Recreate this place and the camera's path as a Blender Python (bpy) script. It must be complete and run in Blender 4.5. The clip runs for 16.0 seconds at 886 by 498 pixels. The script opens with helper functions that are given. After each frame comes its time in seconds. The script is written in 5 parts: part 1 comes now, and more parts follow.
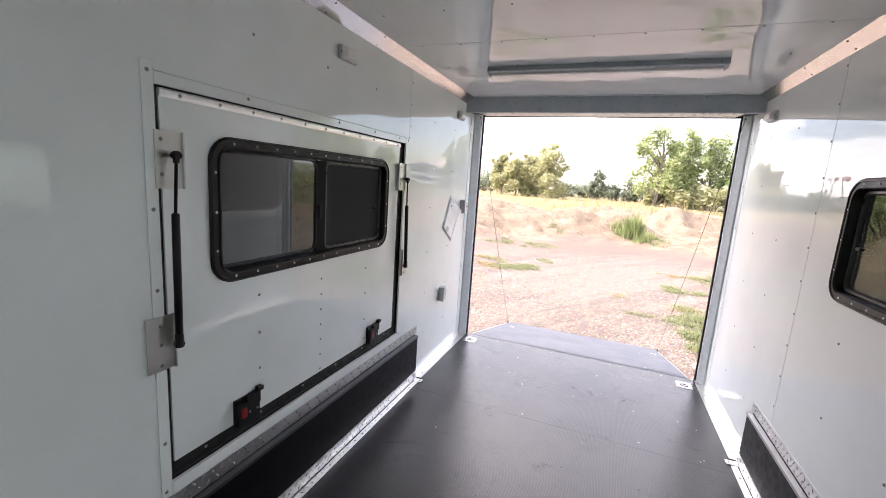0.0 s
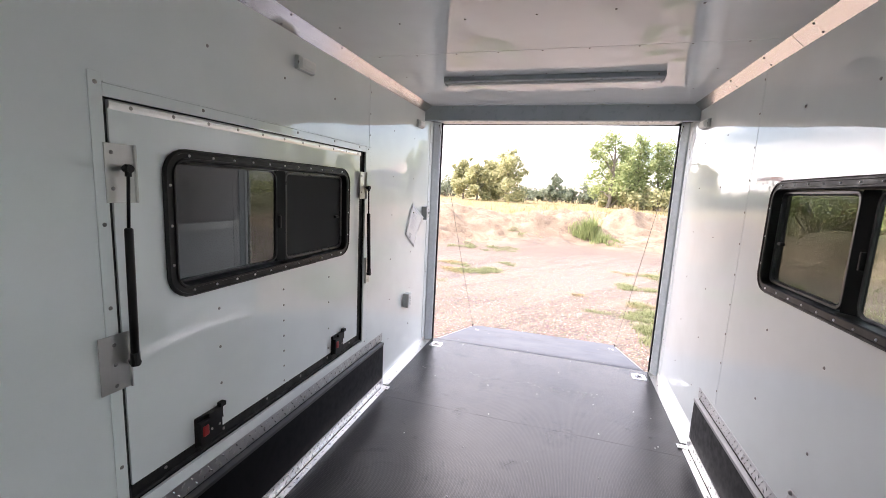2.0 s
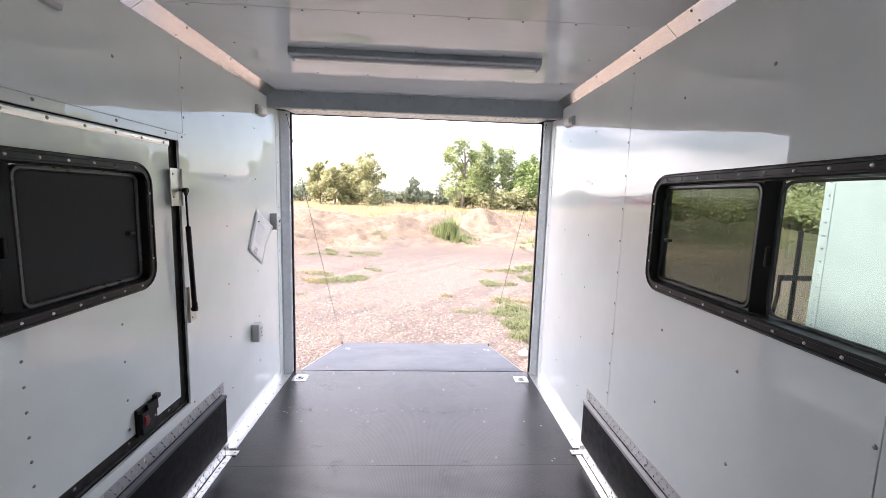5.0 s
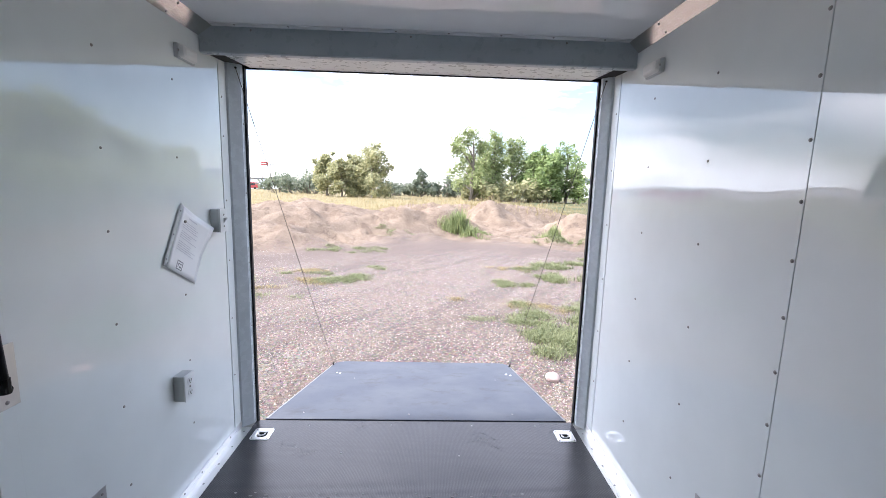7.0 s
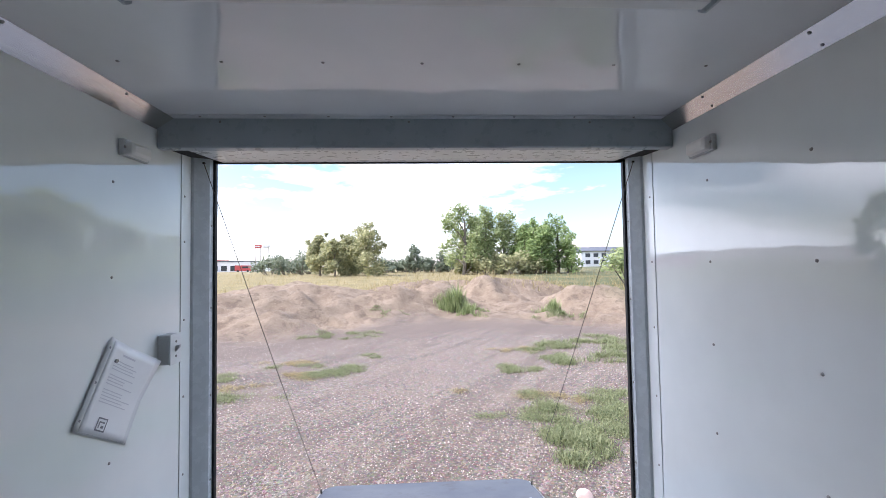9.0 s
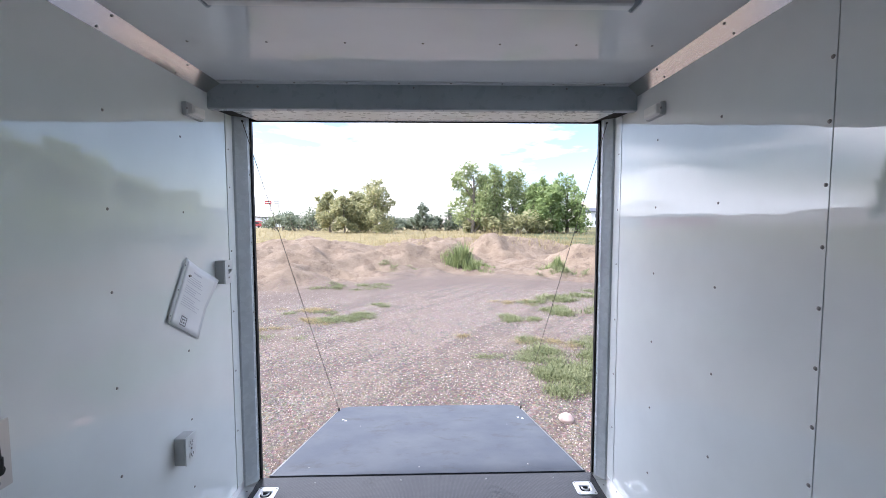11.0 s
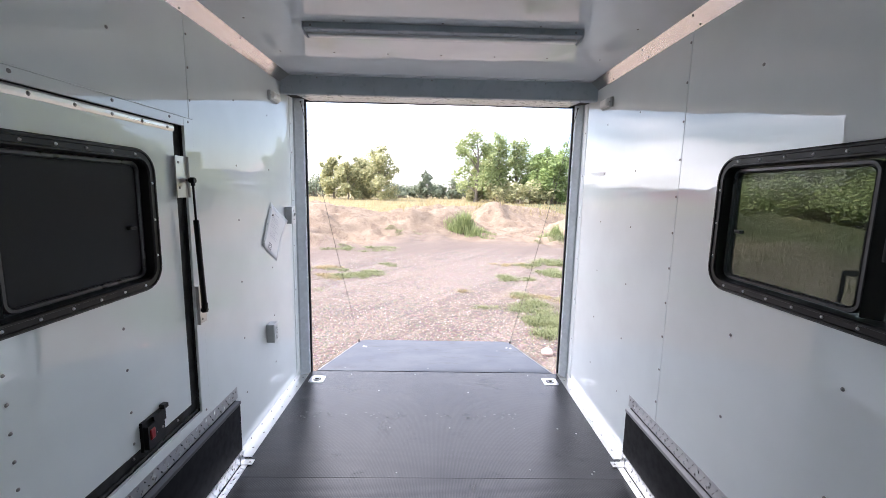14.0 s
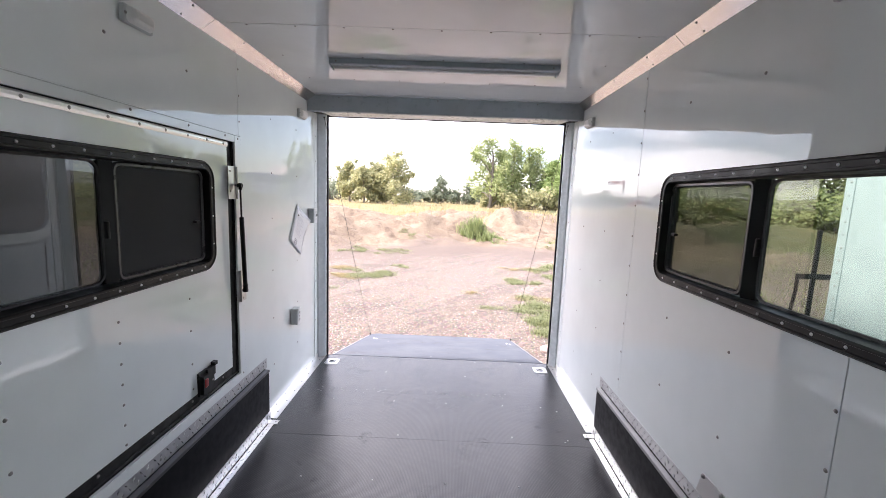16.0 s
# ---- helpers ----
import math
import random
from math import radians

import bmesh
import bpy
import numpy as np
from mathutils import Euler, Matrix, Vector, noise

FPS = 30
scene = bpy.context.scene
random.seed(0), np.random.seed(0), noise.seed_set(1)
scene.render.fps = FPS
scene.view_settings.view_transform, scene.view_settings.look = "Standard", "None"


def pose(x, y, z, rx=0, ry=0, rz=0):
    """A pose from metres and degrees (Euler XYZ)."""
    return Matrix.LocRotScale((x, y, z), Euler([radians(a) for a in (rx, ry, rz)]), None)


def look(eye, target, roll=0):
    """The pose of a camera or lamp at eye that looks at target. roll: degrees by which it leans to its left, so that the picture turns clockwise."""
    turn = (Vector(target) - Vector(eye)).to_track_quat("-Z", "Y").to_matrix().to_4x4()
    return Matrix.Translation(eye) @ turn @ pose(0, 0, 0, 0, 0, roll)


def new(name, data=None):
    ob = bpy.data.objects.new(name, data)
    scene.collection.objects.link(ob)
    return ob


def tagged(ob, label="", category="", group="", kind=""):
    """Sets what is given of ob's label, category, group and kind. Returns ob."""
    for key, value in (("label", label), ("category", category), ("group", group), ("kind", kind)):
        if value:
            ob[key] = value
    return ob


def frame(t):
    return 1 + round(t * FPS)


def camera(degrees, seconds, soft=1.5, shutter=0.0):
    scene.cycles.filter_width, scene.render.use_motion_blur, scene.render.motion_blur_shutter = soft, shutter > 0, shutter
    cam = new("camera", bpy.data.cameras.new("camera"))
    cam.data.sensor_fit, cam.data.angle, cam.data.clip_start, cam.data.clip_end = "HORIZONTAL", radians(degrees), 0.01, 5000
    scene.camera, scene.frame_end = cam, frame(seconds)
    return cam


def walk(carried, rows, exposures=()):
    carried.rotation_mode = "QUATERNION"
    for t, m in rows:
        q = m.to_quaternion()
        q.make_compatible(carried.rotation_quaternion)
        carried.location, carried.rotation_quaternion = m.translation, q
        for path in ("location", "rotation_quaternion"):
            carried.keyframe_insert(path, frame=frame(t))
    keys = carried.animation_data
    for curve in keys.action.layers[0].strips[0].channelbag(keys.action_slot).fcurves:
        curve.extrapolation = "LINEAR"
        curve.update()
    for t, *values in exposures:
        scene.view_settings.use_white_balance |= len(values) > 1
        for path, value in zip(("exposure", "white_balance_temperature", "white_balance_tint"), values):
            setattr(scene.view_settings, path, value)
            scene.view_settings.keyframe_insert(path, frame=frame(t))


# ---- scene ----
cam = camera(94.8, 16.0, soft=0.8)
PATH = [
    (0, (0.007, 0.021, 1.476), (-0.711, 1.858, 1.147), 3.9),
    (0.5, (0.004, 0.02, 1.478), (-0.7, 1.866, 1.166), 3.8),
    (1, (0.017, 0.011, 1.479), (-0.667, 1.867, 1.183), 3.4),
    (1.5, (0.025, -0.004, 1.481), (-0.611, 1.87, 1.193), 3.0),
    (2, (0.027, -0.017, 1.485), (-0.527, 1.883, 1.194), 2.9),
    (2.5, (0.05, 0.003, 1.487), (-0.39, 1.932, 1.195), 2.9),
    (3, (0.05, 0.004, 1.479), (-0.26, 1.959, 1.192), 2.7),
    (3.5, (0.042, 0.051, 1.506), (-0.15, 2.023, 1.233), 2.5),
    (4, (-0.068, 0.129, 1.498), (-0.159, 2.114, 1.268), 2.1),
    (4.5, (-0.105, 0.246, 1.488), (-0.028, 2.229, 1.24), 1.7),
    (4.7, (-0.093, 0.309, 1.481), (0.013, 2.291, 1.235), 1.7),
    (6.8, (-0.11, 1.255, 1.448), (-0.033, 3.23, 1.142), 1.9),
    (7, (-0.09, 1.345, 1.449), (-0.022, 3.324, 1.162), 1.6),
    (7.5, (-0.08, 1.509, 1.467), (-0.03, 3.501, 1.295), 0.7),
    (8, (-0.121, 1.679, 1.587), (-0.057, 3.678, 1.571), -0.2),
    (8.5, (-0.144, 1.755, 1.593), (-0.053, 3.752, 1.652), -0.7),
    (9, (-0.149, 1.768, 1.584), (-0.052, 3.764, 1.659), -0.9),
    (9.5, (-0.148, 1.752, 1.571), (-0.045, 3.749, 1.596), -0.8),
    (9.7, (-0.134, 1.735, 1.554), (-0.04, 3.732, 1.548), -0.7),
    (11.8, (-0.104, 1.116, 1.506), (-0.069, 3.109, 1.348), 0.4),
    (12, (-0.096, 1.062, 1.512), (-0.067, 3.055, 1.348), 0.6),
    (12.5, (-0.032, 0.924, 1.509), (-0.014, 2.916, 1.329), 1.1),
    (13, (-0.003, 0.806, 1.472), (0.012, 2.795, 1.261), 1.3),
    (13.5, (-0.044, 0.72, 1.457), (-0.014, 2.704, 1.206), 1.2),
    (14, (-0.165, 0.612, 1.445), (-0.122, 2.592, 1.167), 1.2),
    (14.5, (-0.192, 0.535, 1.433), (-0.155, 2.513, 1.143), 1.5),
    (15, (-0.152, 0.423, 1.438), (-0.133, 2.403, 1.153), 1.8),
    (15.5, (-0.093, 0.294, 1.443), (-0.102, 2.275, 1.172), 2.1),
    (16, (-0.079, 0.224, 1.454), (-0.104, 2.208, 1.198), 2.2),
]
EXPO = [(0.0, 2.39, 7000, 22), (3.5, 2.42, 7000, 22), (4.7, 2.35, 6870, 22), (6.8, 1.99, 6190, 18), (8.0, 1.52, 6040, 17), (9.7, 1.49, 5990, 17), (11.8, 1.8, 5990, 17), (13.5, 2.05, 6240, 18), (16.0, 2.23, 6710, 21)]
walk(cam, [(t, look(eye, target, roll)) for t, eye, target, roll in PATH], EXPO)

# ---- world, sun ----
SUN_EL, SUN_AZ = radians(46), radians(266)      # hazy, high on the left; azimuth clockwise from +y


def build_world():
    w = bpy.data.worlds.new("sky")
    scene.world = w
    w.use_nodes = True
    nt = w.node_tree
    nt.nodes.clear()
    N, L = nt.nodes.new, nt.links.new
    out = N("ShaderNodeOutputWorld")
    bg = N("ShaderNodeBackground")
    sky = N("ShaderNodeTexSky")
    sky.sky_type = "NISHITA"
    sky.sun_disc = False
    sky.sun_elevation, sky.sun_rotation = SUN_EL, SUN_AZ
    sky.air_density, sky.dust_density = 1.0, 1.5
    tc = N("ShaderNodeTexCoord")
    mp = N("ShaderNodeMapping")
    mp.inputs["Scale"].default_value = (1.0, 1.0, 3.2)
    mp.inputs["Location"].default_value = (0.35, 0.1, 0.5)
    cl = N("ShaderNodeTexNoise")
    cl.inputs["Scale"].default_value = 1.9
    cl.inputs["Detail"].default_value = 7
    cl.inputs["Roughness"].default_value = 0.55
    cr = N("ShaderNodeValToRGB")
    cr.color_ramp.elements[0].position, cr.color_ramp.elements[1].position = 0.46, 0.64
    mix = N("ShaderNodeMix")
    mix.data_type = "RGBA"
    mix.inputs["B"].default_value = (14.5, 14.7, 15.2, 1)
    L(tc.outputs["Generated"], mp.inputs["Vector"])
    L(mp.outputs["Vector"], cl.inputs["Vector"])
    L(cl.outputs["Fac"], cr.inputs["Fac"])
    L(cr.outputs["Color"], mix.inputs["Factor"])
    L(sky.outputs["Color"], mix.inputs["A"])
    L(mix.outputs["Result"], bg.inputs["Color"])
    bg.inputs["Strength"].default_value = 0.105
    L(bg.outputs["Background"], out.inputs["Surface"])


build_world()
sun = new("sun", bpy.data.lights.new("sun", "SUN"))
sun.data.energy, sun.data.angle, sun.data.color = 2.8, radians(8), (1.0, 0.96, 0.91)
d = Vector((math.sin(SUN_AZ) * math.cos(SUN_EL), math.cos(SUN_AZ) * math.cos(SUN_EL), math.sin(SUN_EL)))
sun.matrix_world = look(d * 50, (0, 0, 0))


# ---- materials ----
class Mat:
    """A node material with short ways to add nodes."""

    def __init__(self, name, base=(0.8, 0.8, 0.8), rough=0.5, metal=0.0, **kw):
        self.m = bpy.data.materials.new(name)
        self.m.use_nodes = True
        self.nt = self.m.node_tree
        self.p = self.nt.nodes["Principled BSDF"]
        self.p.inputs["Base Color"].default_value = (*base, 1)
        self.p.inputs["Roughness"].default_value = rough
        self.p.inputs["Metallic"].default_value = metal
        for k, v in kw.items():
            self.p.inputs[k.replace("_", " ")].default_value = v

    def node(self, kind, **kw):
        n = self.nt.nodes.new(kind)
        for k, v in kw.items():
            n.inputs[k.replace("_", " ")].default_value = v
        return n

    def link(self, a, b):
        self.nt.links.new(a, b)

    def pos(self):
        return self.node("ShaderNodeNewGeometry").outputs["Position"]

    def noise(self, scale, detail=4, rough=0.55, vec=None, dist=0.0):
        n = self.node("ShaderNodeTexNoise", Scale=scale, Detail=detail, Roughness=rough, Distortion=dist)
        self.link(vec or self.pos(), n.inputs["Vector"])
        return n.outputs["Fac"]

    def scaled(self, sx, sy, sz):
        n = self.node("ShaderNodeMapping", Scale=(sx, sy, sz))
        self.link(self.pos(), n.inputs["Vector"])
        return n.outputs["Vector"]

    def ramp(self, fac, stops):
        r = self.node("ShaderNodeValToRGB")
        e = r.color_ramp.elements
        while len(e) < len(stops):
            e.new(0.5)
        for el, (p, c) in zip(e, stops):
            el.position = p
            el.color = (*c, 1) if not isinstance(c, (int, float)) else (c, c, c, 1)
        self.link(fac, r.inputs["Fac"])
        return r.outputs["Color"]

    def mix(self, fac, a, b, mode="MIX"):
        n = self.node("ShaderNodeMix")
        n.data_type, n.blend_type = "RGBA", mode
        for v, k in ((fac, "Factor"), (a, "A"), (b, "B")):
            if isinstance(v, bpy.types.NodeSocket):
                self.link(v, n.inputs[k])
            elif k == "Factor":
                n.inputs[k].default_value = v
            else:
                n.inputs[k].default_value = (*v, 1)
        return n.outputs["Result"]

    def math(self, op, a, b=0.0):
        n = self.nt.nodes.new("ShaderNodeMath")
        n.operation = op
        for i, v in enumerate((a, b)):
            if isinstance(v, bpy.types.NodeSocket):
                self.link(v, n.inputs[i])
            else:
                n.inputs[i].default_value = v
        return n.outputs[0]

    def sep(self, vec=None):
        n = self.node("ShaderNodeSeparateXYZ")
        self.link(vec or self.pos(), n.inputs[0])
        return n.outputs

    def bump(self, h, strength, dist, coat=False, prev=None):
        b = self.node("ShaderNodeBump", Strength=strength, Distance=dist)
        self.link(h, b.inputs["Height"])
        if prev:
            self.link(prev, b.inputs["Normal"])
        self.link(b.outputs["Normal"], self.p.inputs["Normal"])
        if coat:
            self.link(b.outputs["Normal"], self.p.inputs["Coat Normal"])
        return b.outputs["Normal"]

    def set(self, key, sock):
        self.link(sock, self.p.inputs[key])


def glossy_panel(name, base, wave, rough):
    """White pre-painted aluminium sheet: hard gloss, slightly wavy, faintly smeared."""
    a = Mat(name, base, rough, IOR=1.75)
    smear = a.noise(3.0, 3)
    fine = a.noise(60, 3)
    a.set("Base Color", a.mix(a.ramp(smear, [(0.3, 0.0), (0.75, 1.0)]), tuple(c * 1.03 for c in base), tuple(c * 0.95 for c in base)))
    a.set("Roughness", a.ramp(a.math("ADD", a.math("MULTIPLY", smear, 0.7), a.math("MULTIPLY", fine, 0.3)), [(0.3, rough * 0.6), (0.7, rough * 1.8)]))
    n1 = a.bump(a.noise(2.6, 1, 0.4), wave, 0.02, True)
    a.bump(a.noise(9.0, 1, 0.4), wave * 0.5, 0.006, True, n1)
    return a.m


M_WALL = glossy_panel("white_gloss_panel", (0.852, 0.893, 0.884), 0.17, 0.006)
M_CEIL = glossy_panel("ceiling_gloss_panel", (0.84, 0.86, 0.865), 0.36, 0.008)
M_HATCH = glossy_panel("hatch_gloss_panel", (0.852, 0.893, 0.884), 0.09, 0.009)


def painted(name, base, rough=0.35, spec=0.5):
    a = Mat(name, base, rough, Specular_IOR_Level=spec)
    n = a.noise(7, 5)
    a.set("Base Color", a.mix(a.ramp(n, [(0.35, 0.0), (0.8, 1.0)]), base, tuple(c * 0.88 for c in base)))
    a.set("Roughness", a.ramp(a.noise(25, 3), [(0.3, rough * 0.8), (0.7, rough * 1.25)]))
    return a.m


M_POST = painted("grey_painted_steel", (0.63, 0.68, 0.71), 0.26)
M_HEADER = painted("grey_header_paint", (0.42, 0.47, 0.50), 0.3)
M_TRIM = painted("white_trim_paint", (0.68, 0.71, 0.71), 0.3)
M_PLASTIC = painted("grey_white_plastic", (0.55, 0.57, 0.57), 0.45)
M_PLATE = painted("white_plastic_plate", (0.75, 0.77, 0.77), 0.35)


def brushed(name, base, rough, axis):
    a = Mat(name, base, rough, 1.0)
    sc = [180, 180, 180]
    sc[axis] = 3
    n = a.noise(1.0, 4, vec=a.scaled(*sc))
    a.set("Base Color", a.mix(n, tuple(c * 0.86 for c in base), base))
    a.set("Roughness", a.ramp(n, [(0.2, rough * 0.7), (0.8, rough * 1.3)]))
    a.bump(n, 0.08, 0.001)
    return a.m


# bare aluminium, warmed in colour to carry the reflected tan ground
M_COVE = brushed("aluminium_cove_ground_tint", (0.91, 0.86, 0.80), 0.2, 1)
M_ALU = brushed("mill_aluminium", (0.84, 0.83, 0.81), 0.33, 1)
M_LIP = brushed("dull_aluminium_lip", (0.40, 0.395, 0.39), 0.42, 1)
# left lip only: its dark reflection is put into the metal colour
M_LIP_DARKENED = brushed("dull_lip_reflection_dark", (0.15, 0.15, 0.155), 0.45, 1)
M_BRKT = brushed("bracket_aluminium", (0.62, 0.61, 0.59), 0.38, 2)
M_SCREW = Mat("zinc_screw", (0.30, 0.29, 0.28), 0.3, 1.0).m
M_CHROME = Mat("zinc_plate", (0.82, 0.82, 0.82), 0.3, 0.7).m
M_BLACK = painted("black_anodised", (0.009, 0.0085, 0.0088), 0.42, 0.3)
M_RUBBER = painted("black_rubber_seal", (0.012, 0.012, 0.012), 0.6)
M_KICK = painted("black_kick_panel_sheet", (0.004, 0.004, 0.005), 0.4, 0.12)
M_GAP = Mat("dark_gap", (0.02, 0.02, 0.02), 0.9).m
M_RED = Mat("red_plastic", (0.28, 0.012, 0.012), 0.35).m
M_STEEL = Mat("dark_cable", (0.10, 0.09, 0.08), 0.5, 0.6).m


def diamond():
    a = Mat("diamond_tread_plate", (0.80, 0.79, 0.77), 0.38, 1.0)
    n = a.noise(40, 4)
    a.set("Roughness", a.ramp(n, [(0.3, 0.34), (0.7, 0.44)]))
    a.set("Base Color", a.mix(n, (0.46, 0.46, 0.46), (0.58, 0.58, 0.575)))
    return a.m


M_DIAM = diamond()
# lozenges are brighter and smoother than the plate under them
M_TREAD = Mat("bright_tread_lozenge", (0.90, 0.90, 0.89), 0.22, 1.0).m
M_SASH = painted("dark_grey_sash", (0.045, 0.045, 0.047), 0.32)


def floor_mat():
    a = Mat("black_textured_vinyl_floor", (0.03, 0.03, 0.035), 0.42)
    x, y, z = a.sep()
    k = 2 * math.pi / 0.0150
    u = a.math("SINE", a.math("MULTIPLY", a.math("ADD", x, y), k))
    w = a.math("SINE", a.math("MULTIPLY", a.math("SUBTRACT", x, y), k))
    dots = a.math("MULTIPLY", u, w)
    big = a.noise(1.7, 5, 0.6)
    dust = a.noise(14, 6, 0.65)
    c = a.mix(a.ramp(big, [(0.35, 0.0), (0.7, 1.0)]), (0.036, 0.036, 0.040), (0.060, 0.058, 0.061))
    c = a.mix(a.ramp(dust, [(0.60, 0.0), (0.85, 0.10)]), c, (0.09, 0.085, 0.08))
    a.set("Roughness", a.ramp(a.math("ADD", a.math("MULTIPLY", big, 0.6), a.math("MULTIPLY", dust, 0.4)), [(0.3, 0.20), (0.7, 0.27)]))
    sm = a.ramp(a.noise(3.3, 4, 0.6, None, 0.6), [(0.60, 0.0), (0.70, 0.75)])
    c = a.mix(sm, c, (0.012, 0.012, 0.013))
    c = a.mix(a.ramp(dots, [(0.35, 0.0), (0.75, 0.55)]), c, (0.105, 0.103, 0.108))
    a.set("Base Color", c)
    a.bump(dots, 0.16, 0.0010)
    return a.m


M_FLOOR = floor_mat()


def ramp_mat():
    a = Mat("blue_grey_ramp_coating", (0.06, 0.07, 0.085), 0.7, Specular_IOR_Level=0.35)
    n = a.noise(3, 6, 0.6)
    f = a.noise(90, 3)
    c = a.mix(a.ramp(n, [(0.35, 0.0), (0.75, 1.0)]), (0.062, 0.072, 0.092), (0.092, 0.102, 0.118))
    c = a.mix(a.ramp(a.noise(4.5, 5, 0.7), [(0.55, 0.0), (0.72, 0.7)]), c, (0.045, 0.045, 0.048))
    a.set("Base Color", c)
    a.bump(f, 0.25, 0.002)
    return a.m


M_RAMP = ramp_mat()


def glass(name, tint, see):
    """Tinted glass: a clear share in the tint's colour under a mirror film."""
    m = bpy.data.materials.new(name)
    m.use_nodes = True
    nt = m.node_tree
    nt.nodes.clear()
    out = nt.nodes.new("ShaderNodeOutputMaterial")
    tr = nt.nodes.new("ShaderNodeBsdfTransparent")
    tr.inputs["Color"].default_value = (*tint, 1)
    gl = nt.nodes.new("ShaderNodeBsdfGlossy")
    gl.inputs["Roughness"].default_value = 0.01
    lw = nt.nodes.new("ShaderNodeLayerWeight")
    lw.inputs["Blend"].default_value = 0.5
    pw = nt.nodes.new("ShaderNodeMath")
    pw.operation = "POWER"
    pw.inputs[1].default_value = 4.0
    fr = nt.nodes.new("ShaderNodeMapRange")
    fr.inputs["To Min"].default_value = see
    fr.inputs["To Max"].default_value = 1.0
    nt.links.new(lw.outputs["Facing"], pw.inputs[0])
    nt.links.new(pw.outputs[0], fr.inputs["Value"])
    mx = nt.nodes.new("ShaderNodeMixShader")
    nt.links.new(fr.outputs[0], mx.inputs[0])
    nt.links.new(tr.outputs[0], mx.inputs[1])
    nt.links.new(gl.outputs[0], mx.inputs[2])
    nt.links.new(mx.outputs[0], out.inputs["Surface"])
    return m


M_GLASS_R = glass("green_tinted_glass", (0.56, 0.59, 0.55), 0.03)
M_GLASS_L = glass("dark_tinted_glass", (0.15, 0.165, 0.17), 0.05)


def screen_mat(name, share, grey):
    m = bpy.data.materials.new(name)
    m.use_nodes = True
    nt = m.node_tree
    nt.nodes.clear()
    out = nt.nodes.new("ShaderNodeOutputMaterial")
    tr = nt.nodes.new("ShaderNodeBsdfTransparent")
    df = nt.nodes.new("ShaderNodeBsdfDiffuse")
    df.inputs["Color"].default_value = (grey, grey, grey, 1)
    mx = nt.nodes.new("ShaderNodeMixShader")
    mx.inputs[0].default_value = share
    nt.links.new(tr.outputs[0], mx.inputs[1])
    nt.links.new(df.outputs[0], mx.inputs[2])
    nt.links.new(mx.outputs[0], out.inputs["Surface"])
    return m


M_SCREEN = screen_mat("insect_screen", 0.38, 0.02)
M_SCREEN_L = screen_mat("dense_dark_screen", 0.88, 0.065)


def paper_mat():
    a = Mat("white_paper", (0.92, 0.93, 0.95), 0.6, Coat_Weight=1.0, Coat_Roughness=0.08)
    a.bump(a.noise(20, 3), 0.15, 0.004)
    return a.m


M_PAPER = paper_mat()
M_INK = Mat("grey_ink", (0.25, 0.25, 0.28), 0.7).m
M_INKF = Mat("faint_ink", (0.66, 0.66, 0.71), 0.7).m
M_LENS = Mat("frosted_lens", (0.80, 0.80, 0.78), 0.3).m


